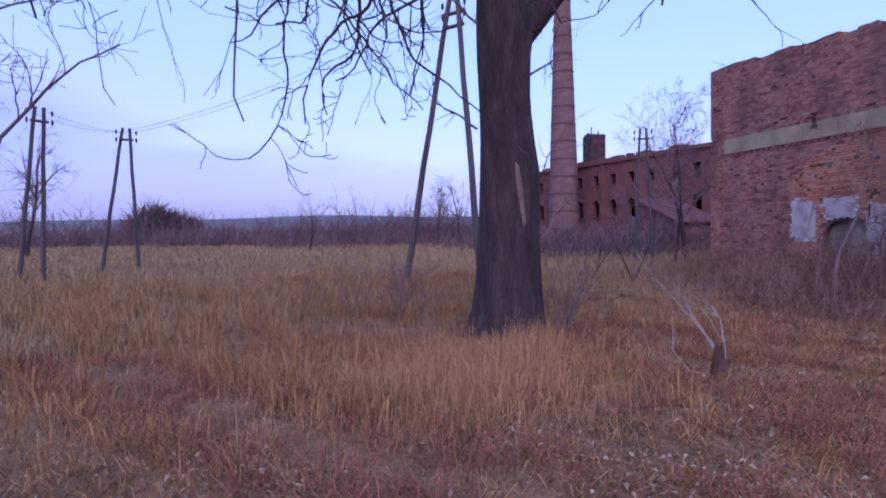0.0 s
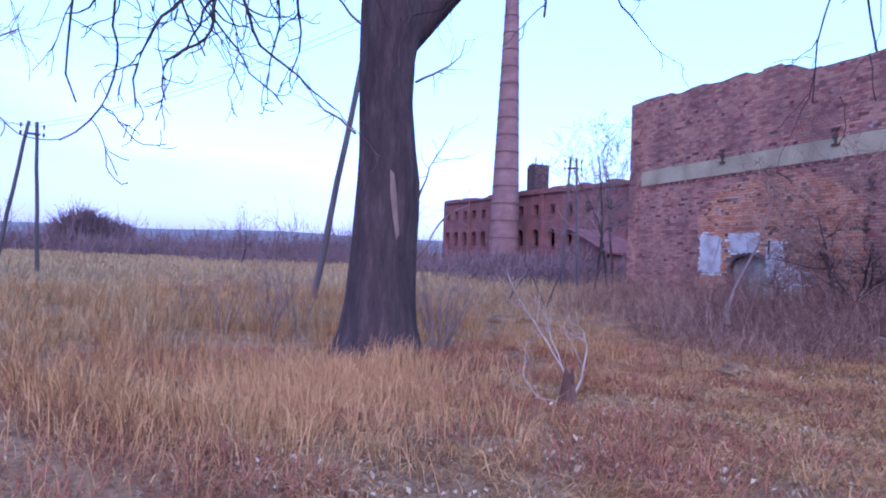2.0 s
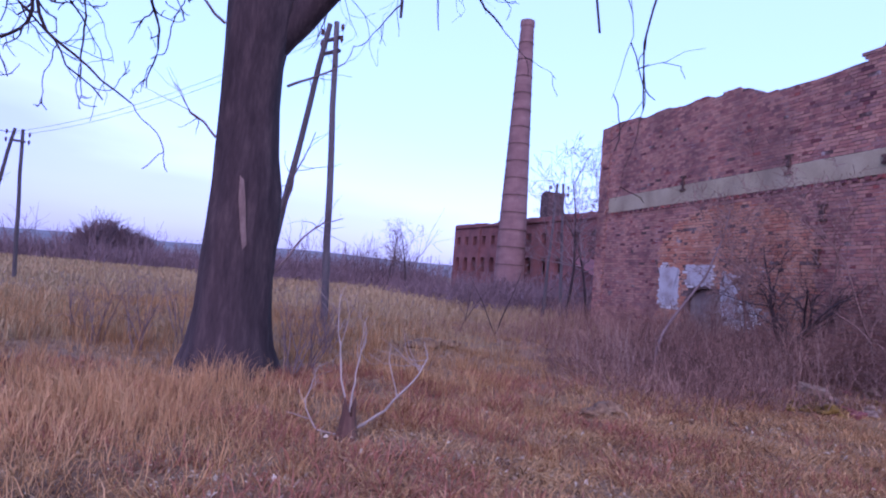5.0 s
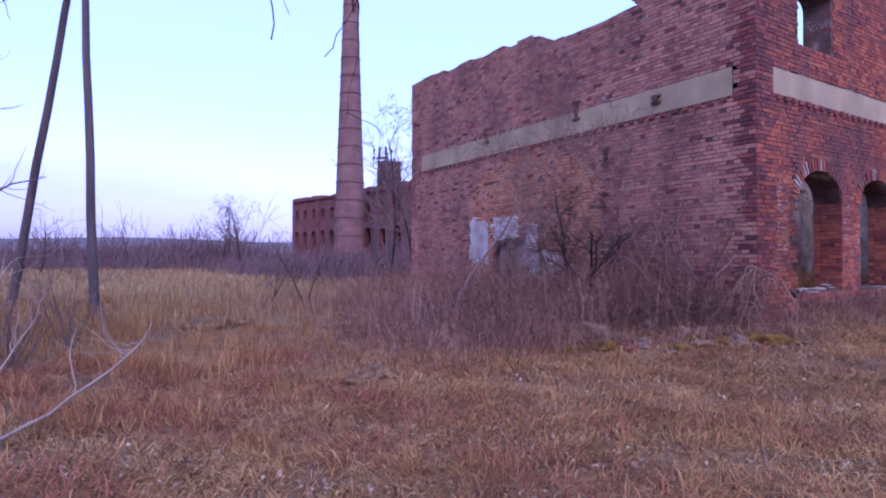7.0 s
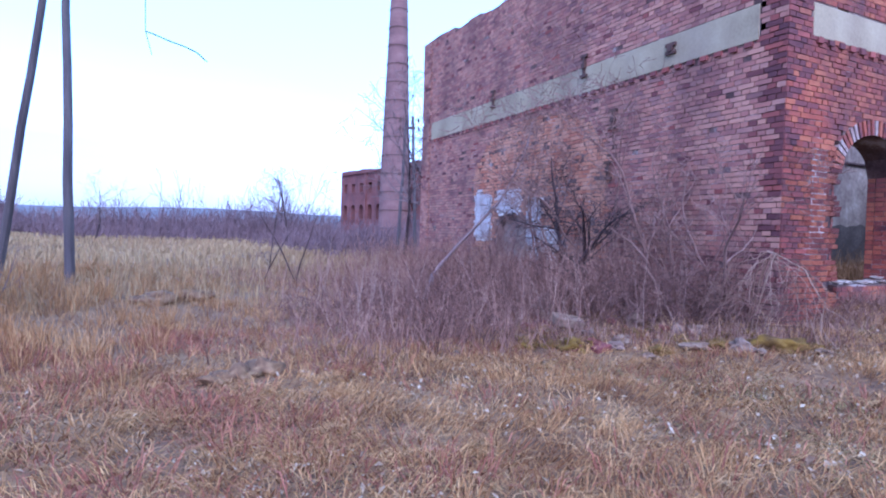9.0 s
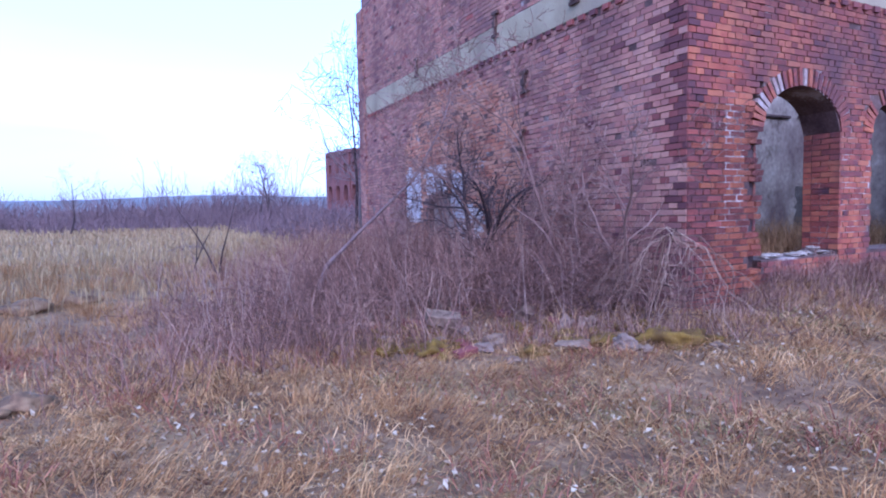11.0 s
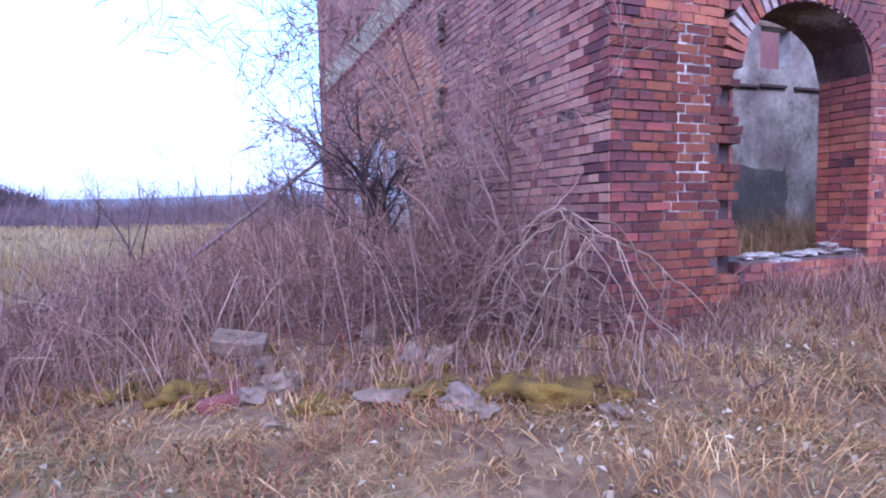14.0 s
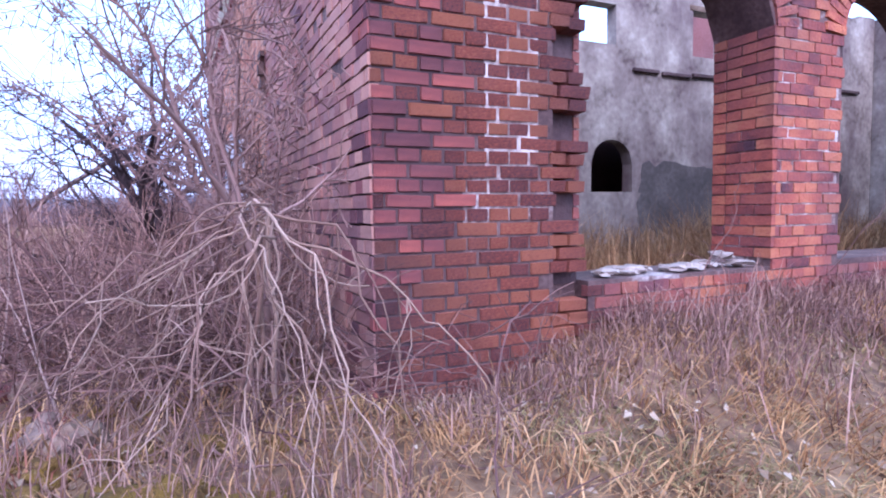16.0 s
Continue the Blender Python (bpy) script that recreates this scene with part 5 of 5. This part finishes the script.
def build_grass():
    rng = np.random.default_rng(77)
    # short matted sward near the path and to the right
    n = 180000
    x, y = rng.uniform(-4, 27, n), rng.uniform(-1.5, 13, n)
    ok = off_ruin(x, y) & ~(on_bank(x, y) & (rng.random(n) < 0.45)) & ~((y > 8) & (rng.random(n) < 0.5))
    x, y = x[ok], y[ok]
    h = (0.05 + 0.11 * patchy(x, y, 1.7, 0.4)) * rng.uniform(0.5, 1.5, len(x))
    v, f = blades(rng, x, y, h, rng.uniform(0.005, 0.012, len(x)), rng.uniform(0.8, 2.8, len(x)))
    tagged(quick("short_grass", v, f, short_grass_mat), "short matted dry grass along the trodden line", "grass", kind="stuff")
    # low olive-green grass on the trampled ground before the ruin
    n = 120000
    x, y = rng.uniform(12, 30, n), rng.uniform(0.5, 6.2, n)
    ok = (rng.random(n) < smooth01((patchy(x, y, 1.4, 2.6) - 0.3) / 0.4) * smooth01((x - 12.5) / 5) * (0.45 + 0.55 * smooth01((x - 18) / 3))) & off_ruin(x, y) & ~on_bank(x, y)
    x, y = x[ok], y[ok]
    h = (0.04 + 0.07 * patchy(x, y, 2.1, 1.2)) * rng.uniform(0.5, 1.5, len(x))
    v, f = blades(rng, x, y, h, rng.uniform(0.004, 0.009, len(x)), rng.uniform(0.5, 2.2, len(x)))
    tagged(quick("green_grass", v, f, olive_mat), "low olive-green winter grass on trampled ground", "grass", kind="stuff")
    # swaths of pressed straw, each combed one way by wind and snow
    m = 7500
    cx, cy = rng.uniform(4, 27, m), rng.uniform(-0.8, 7.2, m)
    ok = (rng.random(m) < smooth01((cx - 5) / 9) * (1 - 0.5 * smooth01((cx - 15.5) / 3)) * (0.25 + 0.75 * patchy(cx, cy, 1.9, 1.4))) & ~on_bank(cx, cy)
    cx, cy = cx[ok], cy[ok]
    per = 32
    k = len(cx) * per
    way = np.repeat(1.3 * np.sin(1.3 * cx + 0.4) + 1.6 * np.sin(1.1 * cy) + rng.normal(0, 0.9, len(cx)), per)
    x, y = np.repeat(cx, per) + rng.normal(0, 0.09, k), np.repeat(cy, per) + rng.normal(0, 0.09, k)
    ok = off_ruin(x, y)
    h = np.repeat(rng.uniform(0.06, 0.17, len(cx)), per) * rng.uniform(0.6, 1.3, k)
    v, f = blades(rng, x[ok], y[ok], h[ok], rng.uniform(0.004, 0.009, ok.sum()), rng.uniform(0.9, 2.6, ok.sum()), way[ok])
    tagged(quick("matted_grass", v, f, grass_mat), "flattened pale straw in front of the ruin", "grass", kind="stuff")
    # tufts, taller and tan away from the trodden line
    m = 8200
    cx, cy = rng.uniform(-8, 27, m), rng.uniform(-0.5, 22, m)
    gap = path_gap(cx, cy)
    tall = smooth01((gap - 3.0) / 5) * smooth01((15.5 - cx) / 5) * (0.2 + 0.8 * smooth01((np.hypot(cx - 8.9, cy - 8.1) - 1.4) / 2.0))
    ok = (rng.random(m) < 0.12 + 0.88 * smooth01((patchy(cx, cy, 1.1, 0.3) - 0.25) / 0.5)) & off_ruin(cx, cy) & ~((cx > 17) & (cy > 6.4)) & ~on_bank(cx, cy)
    cx, cy, tall = cx[ok], cy[ok], tall[ok]
    per = 34
    rad = 0.04 + 0.13 * rng.random(len(cx))
    dx, dy = rng.normal(0, 1, len(cx) * per) * np.repeat(rad, per), rng.normal(0, 1, len(cx) * per) * np.repeat(rad, per)
    x, y = np.repeat(cx, per) + dx, np.repeat(cy, per) + dy
    h = np.repeat((0.16 + 0.30 * tall) * rng.uniform(0.45, 1.4, len(cx)), per) * rng.uniform(0.45, 1.3, len(x))
    lean = np.repeat(rng.uniform(0.35, 1.5, len(cx)) * (1 - 0.35 * tall), per) * rng.uniform(0.3, 1.4, len(x))
    ok = off_ruin(x, y)
    v, f = blades(rng, x[ok], y[ok], h[ok], rng.uniform(0.004, 0.008, ok.sum()), lean[ok], np.arctan2(dy, dx)[ok])
    tagged(quick("tall_grass", v, f, grass_mat), "tufts of tall tan winter grass", "grass", kind="stuff")
    # rusty dead herbs in loose clumps
    m = 5200
    cx, cy = rng.uniform(0, 19, m), rng.uniform(1.5, 9.5, m)
    ok = (rng.random(m) < (1 - 0.75 * smooth01((cx - 12) / 4)) * smooth01((patchy(cx, cy, 1.5, 4.0) - 0.3) / 0.4)) & (np.hypot(cx - 10.06, cy - 5.65) > 0.35)
    cx, cy = cx[ok], cy[ok]
    per = 26
    dx, dy = rng.normal(0, 0.11, len(cx) * per), rng.normal(0, 0.11, len(cx) * per)
    x, y = np.repeat(cx, per) + dx, np.repeat(cy, per) + dy
    h = np.repeat(rng.uniform(0.06, 0.24, len(cx)), per) * rng.uniform(0.4, 1.3, len(x))
    v, f = blades(rng, x, y, h, rng.uniform(0.005, 0.011, len(x)), rng.uniform(0.3, 1.6, len(x)), np.arctan2(dy, dx))
    tagged(quick("dead_herbs", v, f, rust_mat), "rusty red-brown dead herbs between the tufts", "weeds", kind="stuff")
    # yellow reeds by the old tree
    n = 3000
    x = np.concatenate([rng.normal(7.9, 0.9, n), rng.normal(7.2, 1.0, n), rng.normal(8.7, 0.4, 420)])
    y = np.concatenate([rng.normal(7.2, 0.8, n), rng.normal(6.0, 0.8, n), rng.normal(8.1, 0.2, 420)])
    ok = (np.hypot(x - 8.88, y - 8.97) > 0.62) & (np.hypot(x - 10.06, y - 5.65) > 0.8)
    x, y = x[ok], y[ok]
    v, f = blades(rng, x, y, rng.uniform(0.18, 0.58, len(x)) * (0.45 + 0.75 * patchy(x, y, 2.6, 1.0)), rng.uniform(0.004, 0.008, len(x)), rng.uniform(0.05, 0.9, len(x)))
    tagged(quick("reed_grass", v, f, straw_mat), "yellow reed grass round the foot of the tree", "grass", kind="stuff")
    # the open meadow, thinning into the distance
    n = 110000
    r = 9 + 110 * rng.random(n) ** 1.6
    a = rng.uniform(radians(25), radians(150), n)
    x, y = 9 + r * np.cos(a), 3 + r * np.sin(a)
    ok = off_ruin(x, y) & (np.hypot(x - 13, y - 4) > rng.uniform(7, 17, n)) & ~((x > 15) & (x < 20.2) & (y > 5) & (y < 15)) & ~((x > 36) & (y < 68))
    x, y, r = x[ok], y[ok], r[ok]
    h = rng.uniform(0.2, 0.55, len(x)) * (0.7 + 0.5 * patchy(x, y, 0.35, 1.0))
    v, f = blades(rng, x, y, h, 0.005 + 0.0011 * r, rng.uniform(0.1, 0.7, len(x)))
    tagged(quick("meadow_grass", v, f, meadow_mat), "wide meadow of waving straw-coloured grass", "grass", kind="stuff")
    # dead weeds along the foot of the walls
    n = 19000
    x, y = rng.uniform(20.3, 30, n), BY - 0.04 - np.abs(rng.normal(0, 0.42, n))
    keep = rng.random(n) < 0.25 + 0.75 * patchy(x, y, 2.2, 0.9)
    x, y = x[keep], y[keep]
    v, f = blades(rng, x, y, rng.uniform(0.08, 0.42, len(x)) * (0.4 + 0.8 * patchy(x, y, 3.0, 2.0)) * (0.6 + 0.5 * smooth01((x - 21.0) / 1.0)), rng.uniform(0.004, 0.008, len(x)), rng.uniform(0.1, 1.1, len(x)))
    tagged(quick("wall_weeds", v, f, bramble_mat), "dead reddish-brown weeds along the foot of the wall", "weeds", kind="stuff")
    n = 1700
    x, y = rng.uniform(15.2, 20.1, n), 5.2 + np.abs(rng.normal(0, 0.9, n))
    y = bank_y(x) - 0.15 + np.abs(rng.normal(0, 0.5, n))
    v, f = blades(rng, x, y, rng.uniform(0.1, 0.42, n), rng.uniform(0.004, 0.008, n), rng.uniform(0.1, 0.9, n))
    tagged(quick("bank_weeds", v, f, bramble_mat), "dead reddish weeds fringing the rubble bank", "weeds", kind="stuff")
    n = 900
    x = rng.uniform(16.2, 20.0, n)
    y = bank_y(x) + rng.uniform(-0.25, 1.3, n)
    v, f = blades(rng, x, y, rng.uniform(0.12, 0.4, n), rng.uniform(0.004, 0.009, n), rng.uniform(0.4, 1.6, n))
    tagged(quick("bank_straw", v, f, short_grass_mat), "dry brown straw fallen over the mossy bank", "grass", kind="stuff")
    # thin bleached stalks standing above the thicket
    n = 260
    x, y = rng.uniform(14.6, 19.9, n), rng.uniform(6.3, 11.5, n)
    ok = y > bank_y(x) + 0.2
    x, y = x[ok], y[ok]
    q = np.stack([x, y, ground_z(x, y) - 0.03], -1)
    d = np.stack([rng.normal(0, 0.16, len(x)), rng.normal(0, 0.16, len(x)), np.ones(len(x))], -1)
    l = wander(rng, q, d, rng.uniform(0.5, 1.35, len(x)), 8, 0.07, -0.01)
    r = rng.uniform(0.003, 0.0055, len(x))[:, None] * np.linspace(1, 0.5, 8)[None]
    v, f = tubes(l, r, 4)
    tagged(quick("dead_stalks", v, f, stalk_mat), "thin bleached weed stalks standing in the thicket", "weeds", kind="stuff")
    # straw growing inside the ruin
    n = 14000
    x, y = rng.uniform(AX + 0.7, B_END - 0.3, n), rng.uniform(BY + 0.7, 13.0, n)
    v, f = blades(rng, x, y, rng.uniform(0.4, 1.25, n) * (0.55 + 0.6 * patchy(x, y, 1.2, 0.5)), rng.uniform(0.005, 0.010, n), rng.uniform(0.1, 0.8, n))
    k = 2600
    x2, y2 = rng.uniform(21.2, 26.2, k), rng.uniform(6.75, 8.8, k)
    v2, f2 = blades(rng, x2, y2, rng.uniform(0.7, 1.4, k) * (0.5 + 0.6 * patchy(x2, y2, 2.2, 0.7)), rng.uniform(0.004, 0.008, k), rng.uniform(0.1, 0.8, k))
    v, f = np.concatenate([v, v2]), np.concatenate([f, f2 + len(v)])
    tagged(quick("inner_grass", v, f, short_grass_mat), "straw growing on the floor inside the ruin", "grass", kind="stuff")


build_grass()


def build_leaves():
    rng = np.random.default_rng(9)
    n = 62000
    x, y = rng.uniform(-2, 25, n), rng.uniform(-0.5, 7.5, n)
    ok = (rng.random(n) < (0.15 + 0.85 * smooth01((patchy(x, y, 1.3, 2.0) - 0.42) / 0.3)) * smooth01((6.8 - path_gap(x, y)) / 3.5) * (1 - 0.35 * smooth01((x - 10) / 4))) & off_ruin(x, y)
    x, y = x[ok], y[ok]
    n = len(x)
    z = ground_z(x, y) + rng.uniform(0.01, 0.06, n)
    s = 0.009 + 0.021 * rng.random(n) ** 1.8
    a = rng.uniform(0, 2 * np.pi, n)
    t1 = np.stack([np.cos(a), np.sin(a), rng.normal(0, 0.45, n)], -1) * s[:, None]
    t2 = np.stack([-np.sin(a), np.cos(a), rng.normal(0, 0.45, n)], -1) * (s * 0.62)[:, None]
    c = np.stack([x, y, z], -1)
    cup = np.array([0, 0, 1.0]) * (s * 0.35)[:, None]
    v = np.stack([c - t1, c - t1 * 0.2 + t2 + cup, c + t1, c - t1 * 0.2 - t2 + cup], 1).reshape(-1, 3)
    i = (np.arange(n) * 4)[:, None]
    f = np.concatenate([i + [0, 1, 2], i + [0, 2, 3]], 1).reshape(-1, 3)
    tagged(quick("fallen_leaves", v, f, leaf_mat), "bleached dry leaves scattered over the grass", "leaf litter", kind="stuff")


build_leaves()


def lump(size, seed, rough=0.18, cuts=2, flat=0.0):
    rng = random.Random(seed)
    bm = bmesh.new()
    bmesh.ops.create_icosphere(bm, subdivisions=cuts, radius=1.0)
    o = Vector((rng.random() * 50, rng.random() * 50, 0))
    for v in bm.verts:
        d = 1 + rough * 2 * noise.noise(v.co * 1.3 + o) + rough * 0.6 * noise.noise(v.co * 4 + o)
        v.co = Vector((v.co.x * size[0] * d, v.co.y * size[1] * d, v.co.z * size[2] * d))
    return bm


# broken concrete lumps and mossy stones on the rubble bank
ROCKS = [(17.77, 6.41, 0.15, 0.12), (18.63, 7.05, 0.17, 0.14), (18.4, 5.82, 0.18, 0.09), (18.25, 8.47, 0.24, 0.18), (17.7, 5.9, 0.08, 0.06), (18.8, 5.35, 0.12, 0.07), (19.4, 5.0, 0.1, 0.06), (17.38, 6.8, 0.11, 0.08), (18.2, 6.2, 0.1, 0.08), (15.7, 6.74, 0.07, 0.05), (19.1, 7.6, 0.2, 0.14), (17.9, 6.5, 0.14, 0.1), (16.9, 7.3, 0.12, 0.08), (18.9, 6.3, 0.15, 0.12), (17.2, 8.8, 0.16, 0.12)]
for i, (x, y, s, h) in enumerate(ROCKS):
    bm = lump((s * 0.85, s * 0.6, h * 0.8), 100 + i, 0.42, 3)
    ob = part("rubble_stone", bm, rock_mat)
    ob.location, ob.rotation_euler = at_ground(x, y, h * 0.35), (0, 0, i * 1.3)
    tagged(ob, "grey-brown broken concrete lump on the rubble bank", "stone", "rubble stones")
bm = bmesh.new()
box(bm, -0.2, 0.2, -0.11, 0.11, -0.06, 0.06)
bmesh.ops.bevel(bm, geom=list(bm.edges), offset=0.012, segments=1, affect="EDGES")
ob = part("concrete_slab", bm, rock_mat)
ob.location, ob.rotation_euler = at_ground(17.6, 7.2, 0.2), (radians(14), radians(9), radians(-16))
tagged(ob, "tilted broken concrete slab among the brambles", "rubble slab")
for i, (x, y, s) in enumerate(((18.2, 8.6, 0.2), (17.75, 6.95, 0.11), (17.62, 6.35, 0.1), (18.75, 6.45, 0.13), (18.72, 5.5, 0.13))):
    bm = lump((s, s * 0.75, s * 0.62), 350 + i, 0.32, 3)
    ob = part("pale_stone", bm, pale_stone_mat)
    ob.location, ob.rotation_euler = at_ground(x, y, s * (0.9 if i == 0 else 0.4)), (0.2, 0.1, i * 1.3)
    tagged(ob, "pale lime-crusted stone among dead stems", "stone", "pale stones")
MOSS = []
for i in range(38):
    mx = 16.5 + 3.3 * ((i * 0.618) % 1)
    MOSS.append((mx, float(bank_y(mx)) - 0.1 + 1.3 * ((i * 0.414) % 1) ** 1.4, 0.07 + 0.09 * ((i * 0.77) % 1)))
MOSS += [(19.24, 5.4, 0.27), (18.7, 5.75, 0.17), (17.2, 6.6, 0.2), (17.95, 6.0, 0.15), (19.55, 5.2, 0.13), (16.85, 6.95, 0.16), (17.5, 6.7, 0.2)]
for i, (x, y, s) in enumerate(MOSS):
    bm = lump((s * 0.85, s * 0.65, s * 0.44), 200 + i, 0.55, 4)
    ob = part("mossy_mound", bm, moss_mat, smooth=True)
    ob.location, ob.rotation_euler = at_ground(x, y, s * 0.05), (0, 0, i * 0.9)
    tagged(ob, "olive green moss cushion over rubble", "moss", "moss cushions")
for i, (x, y, s) in enumerate(((12.8, 12.6, 0.3), (13.5, 13.0, 0.26), (13.7, 6.85, 0.2), (13.45, 6.7, 0.17), (13.25, 6.6, 0.14), (15.8, 11.0, 0.22))):
    bm = lump((s, s * 0.8, s * 0.5), 300 + i, 0.45, 3)
    ob = part("soil_clod", bm, soil_mat, smooth=True)
    ob.location = at_ground(x, y, s * 0.15)
    tagged(ob, "dark upturned clod of soil in the grass", "soil clod", "soil clods")
rubble_mat = mottled("chalky_rubble", [(0.153, 0.112, 0.091), (0.281, 0.228, 0.190), (0.408, 0.344, 0.296)], 6, 30, bump=0.8)
# whitened stones on the sill of the first arch
for i, (x, s) in enumerate(((21.75, 0.10), (21.95, 0.12), (22.13, 0.10), (22.33, 0.12), (22.53, 0.11), (22.75, 0.15), (22.95, 0.16), (22.85, 0.14), (22.05, 0.08), (22.43, 0.08))):
    bm = lump((s * 0.55, 0.09, 0.024), 400 + i, 0.6, 2)
    ob = part("sill_rubble", bm, rubble_mat)
    ob.location = (x, BY + 0.12 + 0.04 * (i % 3), 1.02 + 0.03 + (0.06 if i == 7 else 0))
    tagged(ob, "chalky white mortar rubble on the broken sill", "rubble", "sill rubble")


# loose bricks fallen on the rubble bank
def build_loose_bricks():
    rng = random.Random(31)
    bm = bmesh.new()
    box(bm, -0.12, 0.12, -0.058, 0.058, -0.033, 0.033)
    bmesh.ops.bevel(bm, geom=list(bm.edges), offset=0.006, segments=1, affect="EDGES")
    first = tagged(part("loose_brick", bm, soot_object_mat), "weathered red brick fallen among moss and brambles", "brick", "fallen bricks")
    spots = [(rng.uniform(17.2, 19.6), rng.uniform(6.3, 8.6)) for _ in range(9)]
    for i, (x, y) in enumerate(spots):
        m = pose(x, y, gz(x, y) + 0.035, rng.uniform(-14, 14), rng.uniform(-14, 14), rng.uniform(0, 180))
        if i:
            copy_thing(first, m)
        else:
            first.matrix_basis = m


build_loose_bricks()
# ---- single bricks of the corner, nearest the path ----
def unit_brick(seed):
    rng = random.Random(seed)
    bm = bmesh.new()
    v = box(bm, -0.5, 0.5, 0, 0.06, -0.5, 0.5)
    front = [e for e in bm.edges if all(abs(q.co.y) < 1e-6 for q in e.verts)]
    bmesh.ops.bevel(bm, geom=front, offset=0.035, segments=1, affect="EDGES")
    for q in bm.verts:
        q.co.x += rng.uniform(-0.012, 0.012)
        q.co.z += rng.uniform(-0.03, 0.03)
        if q.co.y < 0.01:
            q.co.y += rng.uniform(-0.003, 0.003)
    me = bpy.data.meshes.new("brick")
    bm.to_mesh(me)
    bm.free()
    return me


def set_single_bricks():
    meshes = {False: [unit_brick(s) for s in range(6)], True: [unit_brick(s) for s in range(6, 12)]}
    for k in (False, True):
        for me in meshes[k]:
            me.materials.append(soot_object_mat if k else brick_object_mat)
    rng = random.Random(2)
    for (x0, x1, y0, y1, z0, z1), sooty in near_bricks:
        ob = new("brick", rng.choice(meshes[sooty]))
        ob.parent = wall_b
        ob.location = ((x0 + x1) / 2 - AX, y0 - BY, (z0 + z1) / 2 - 0)
        ob.scale = (x1 - x0, (y1 - y0) / 0.06, z1 - z0)
        ob.rotation_euler = (rng.gauss(0, 0.01), rng.gauss(0, 0.011), rng.gauss(0, 0.012))


set_single_bricks()
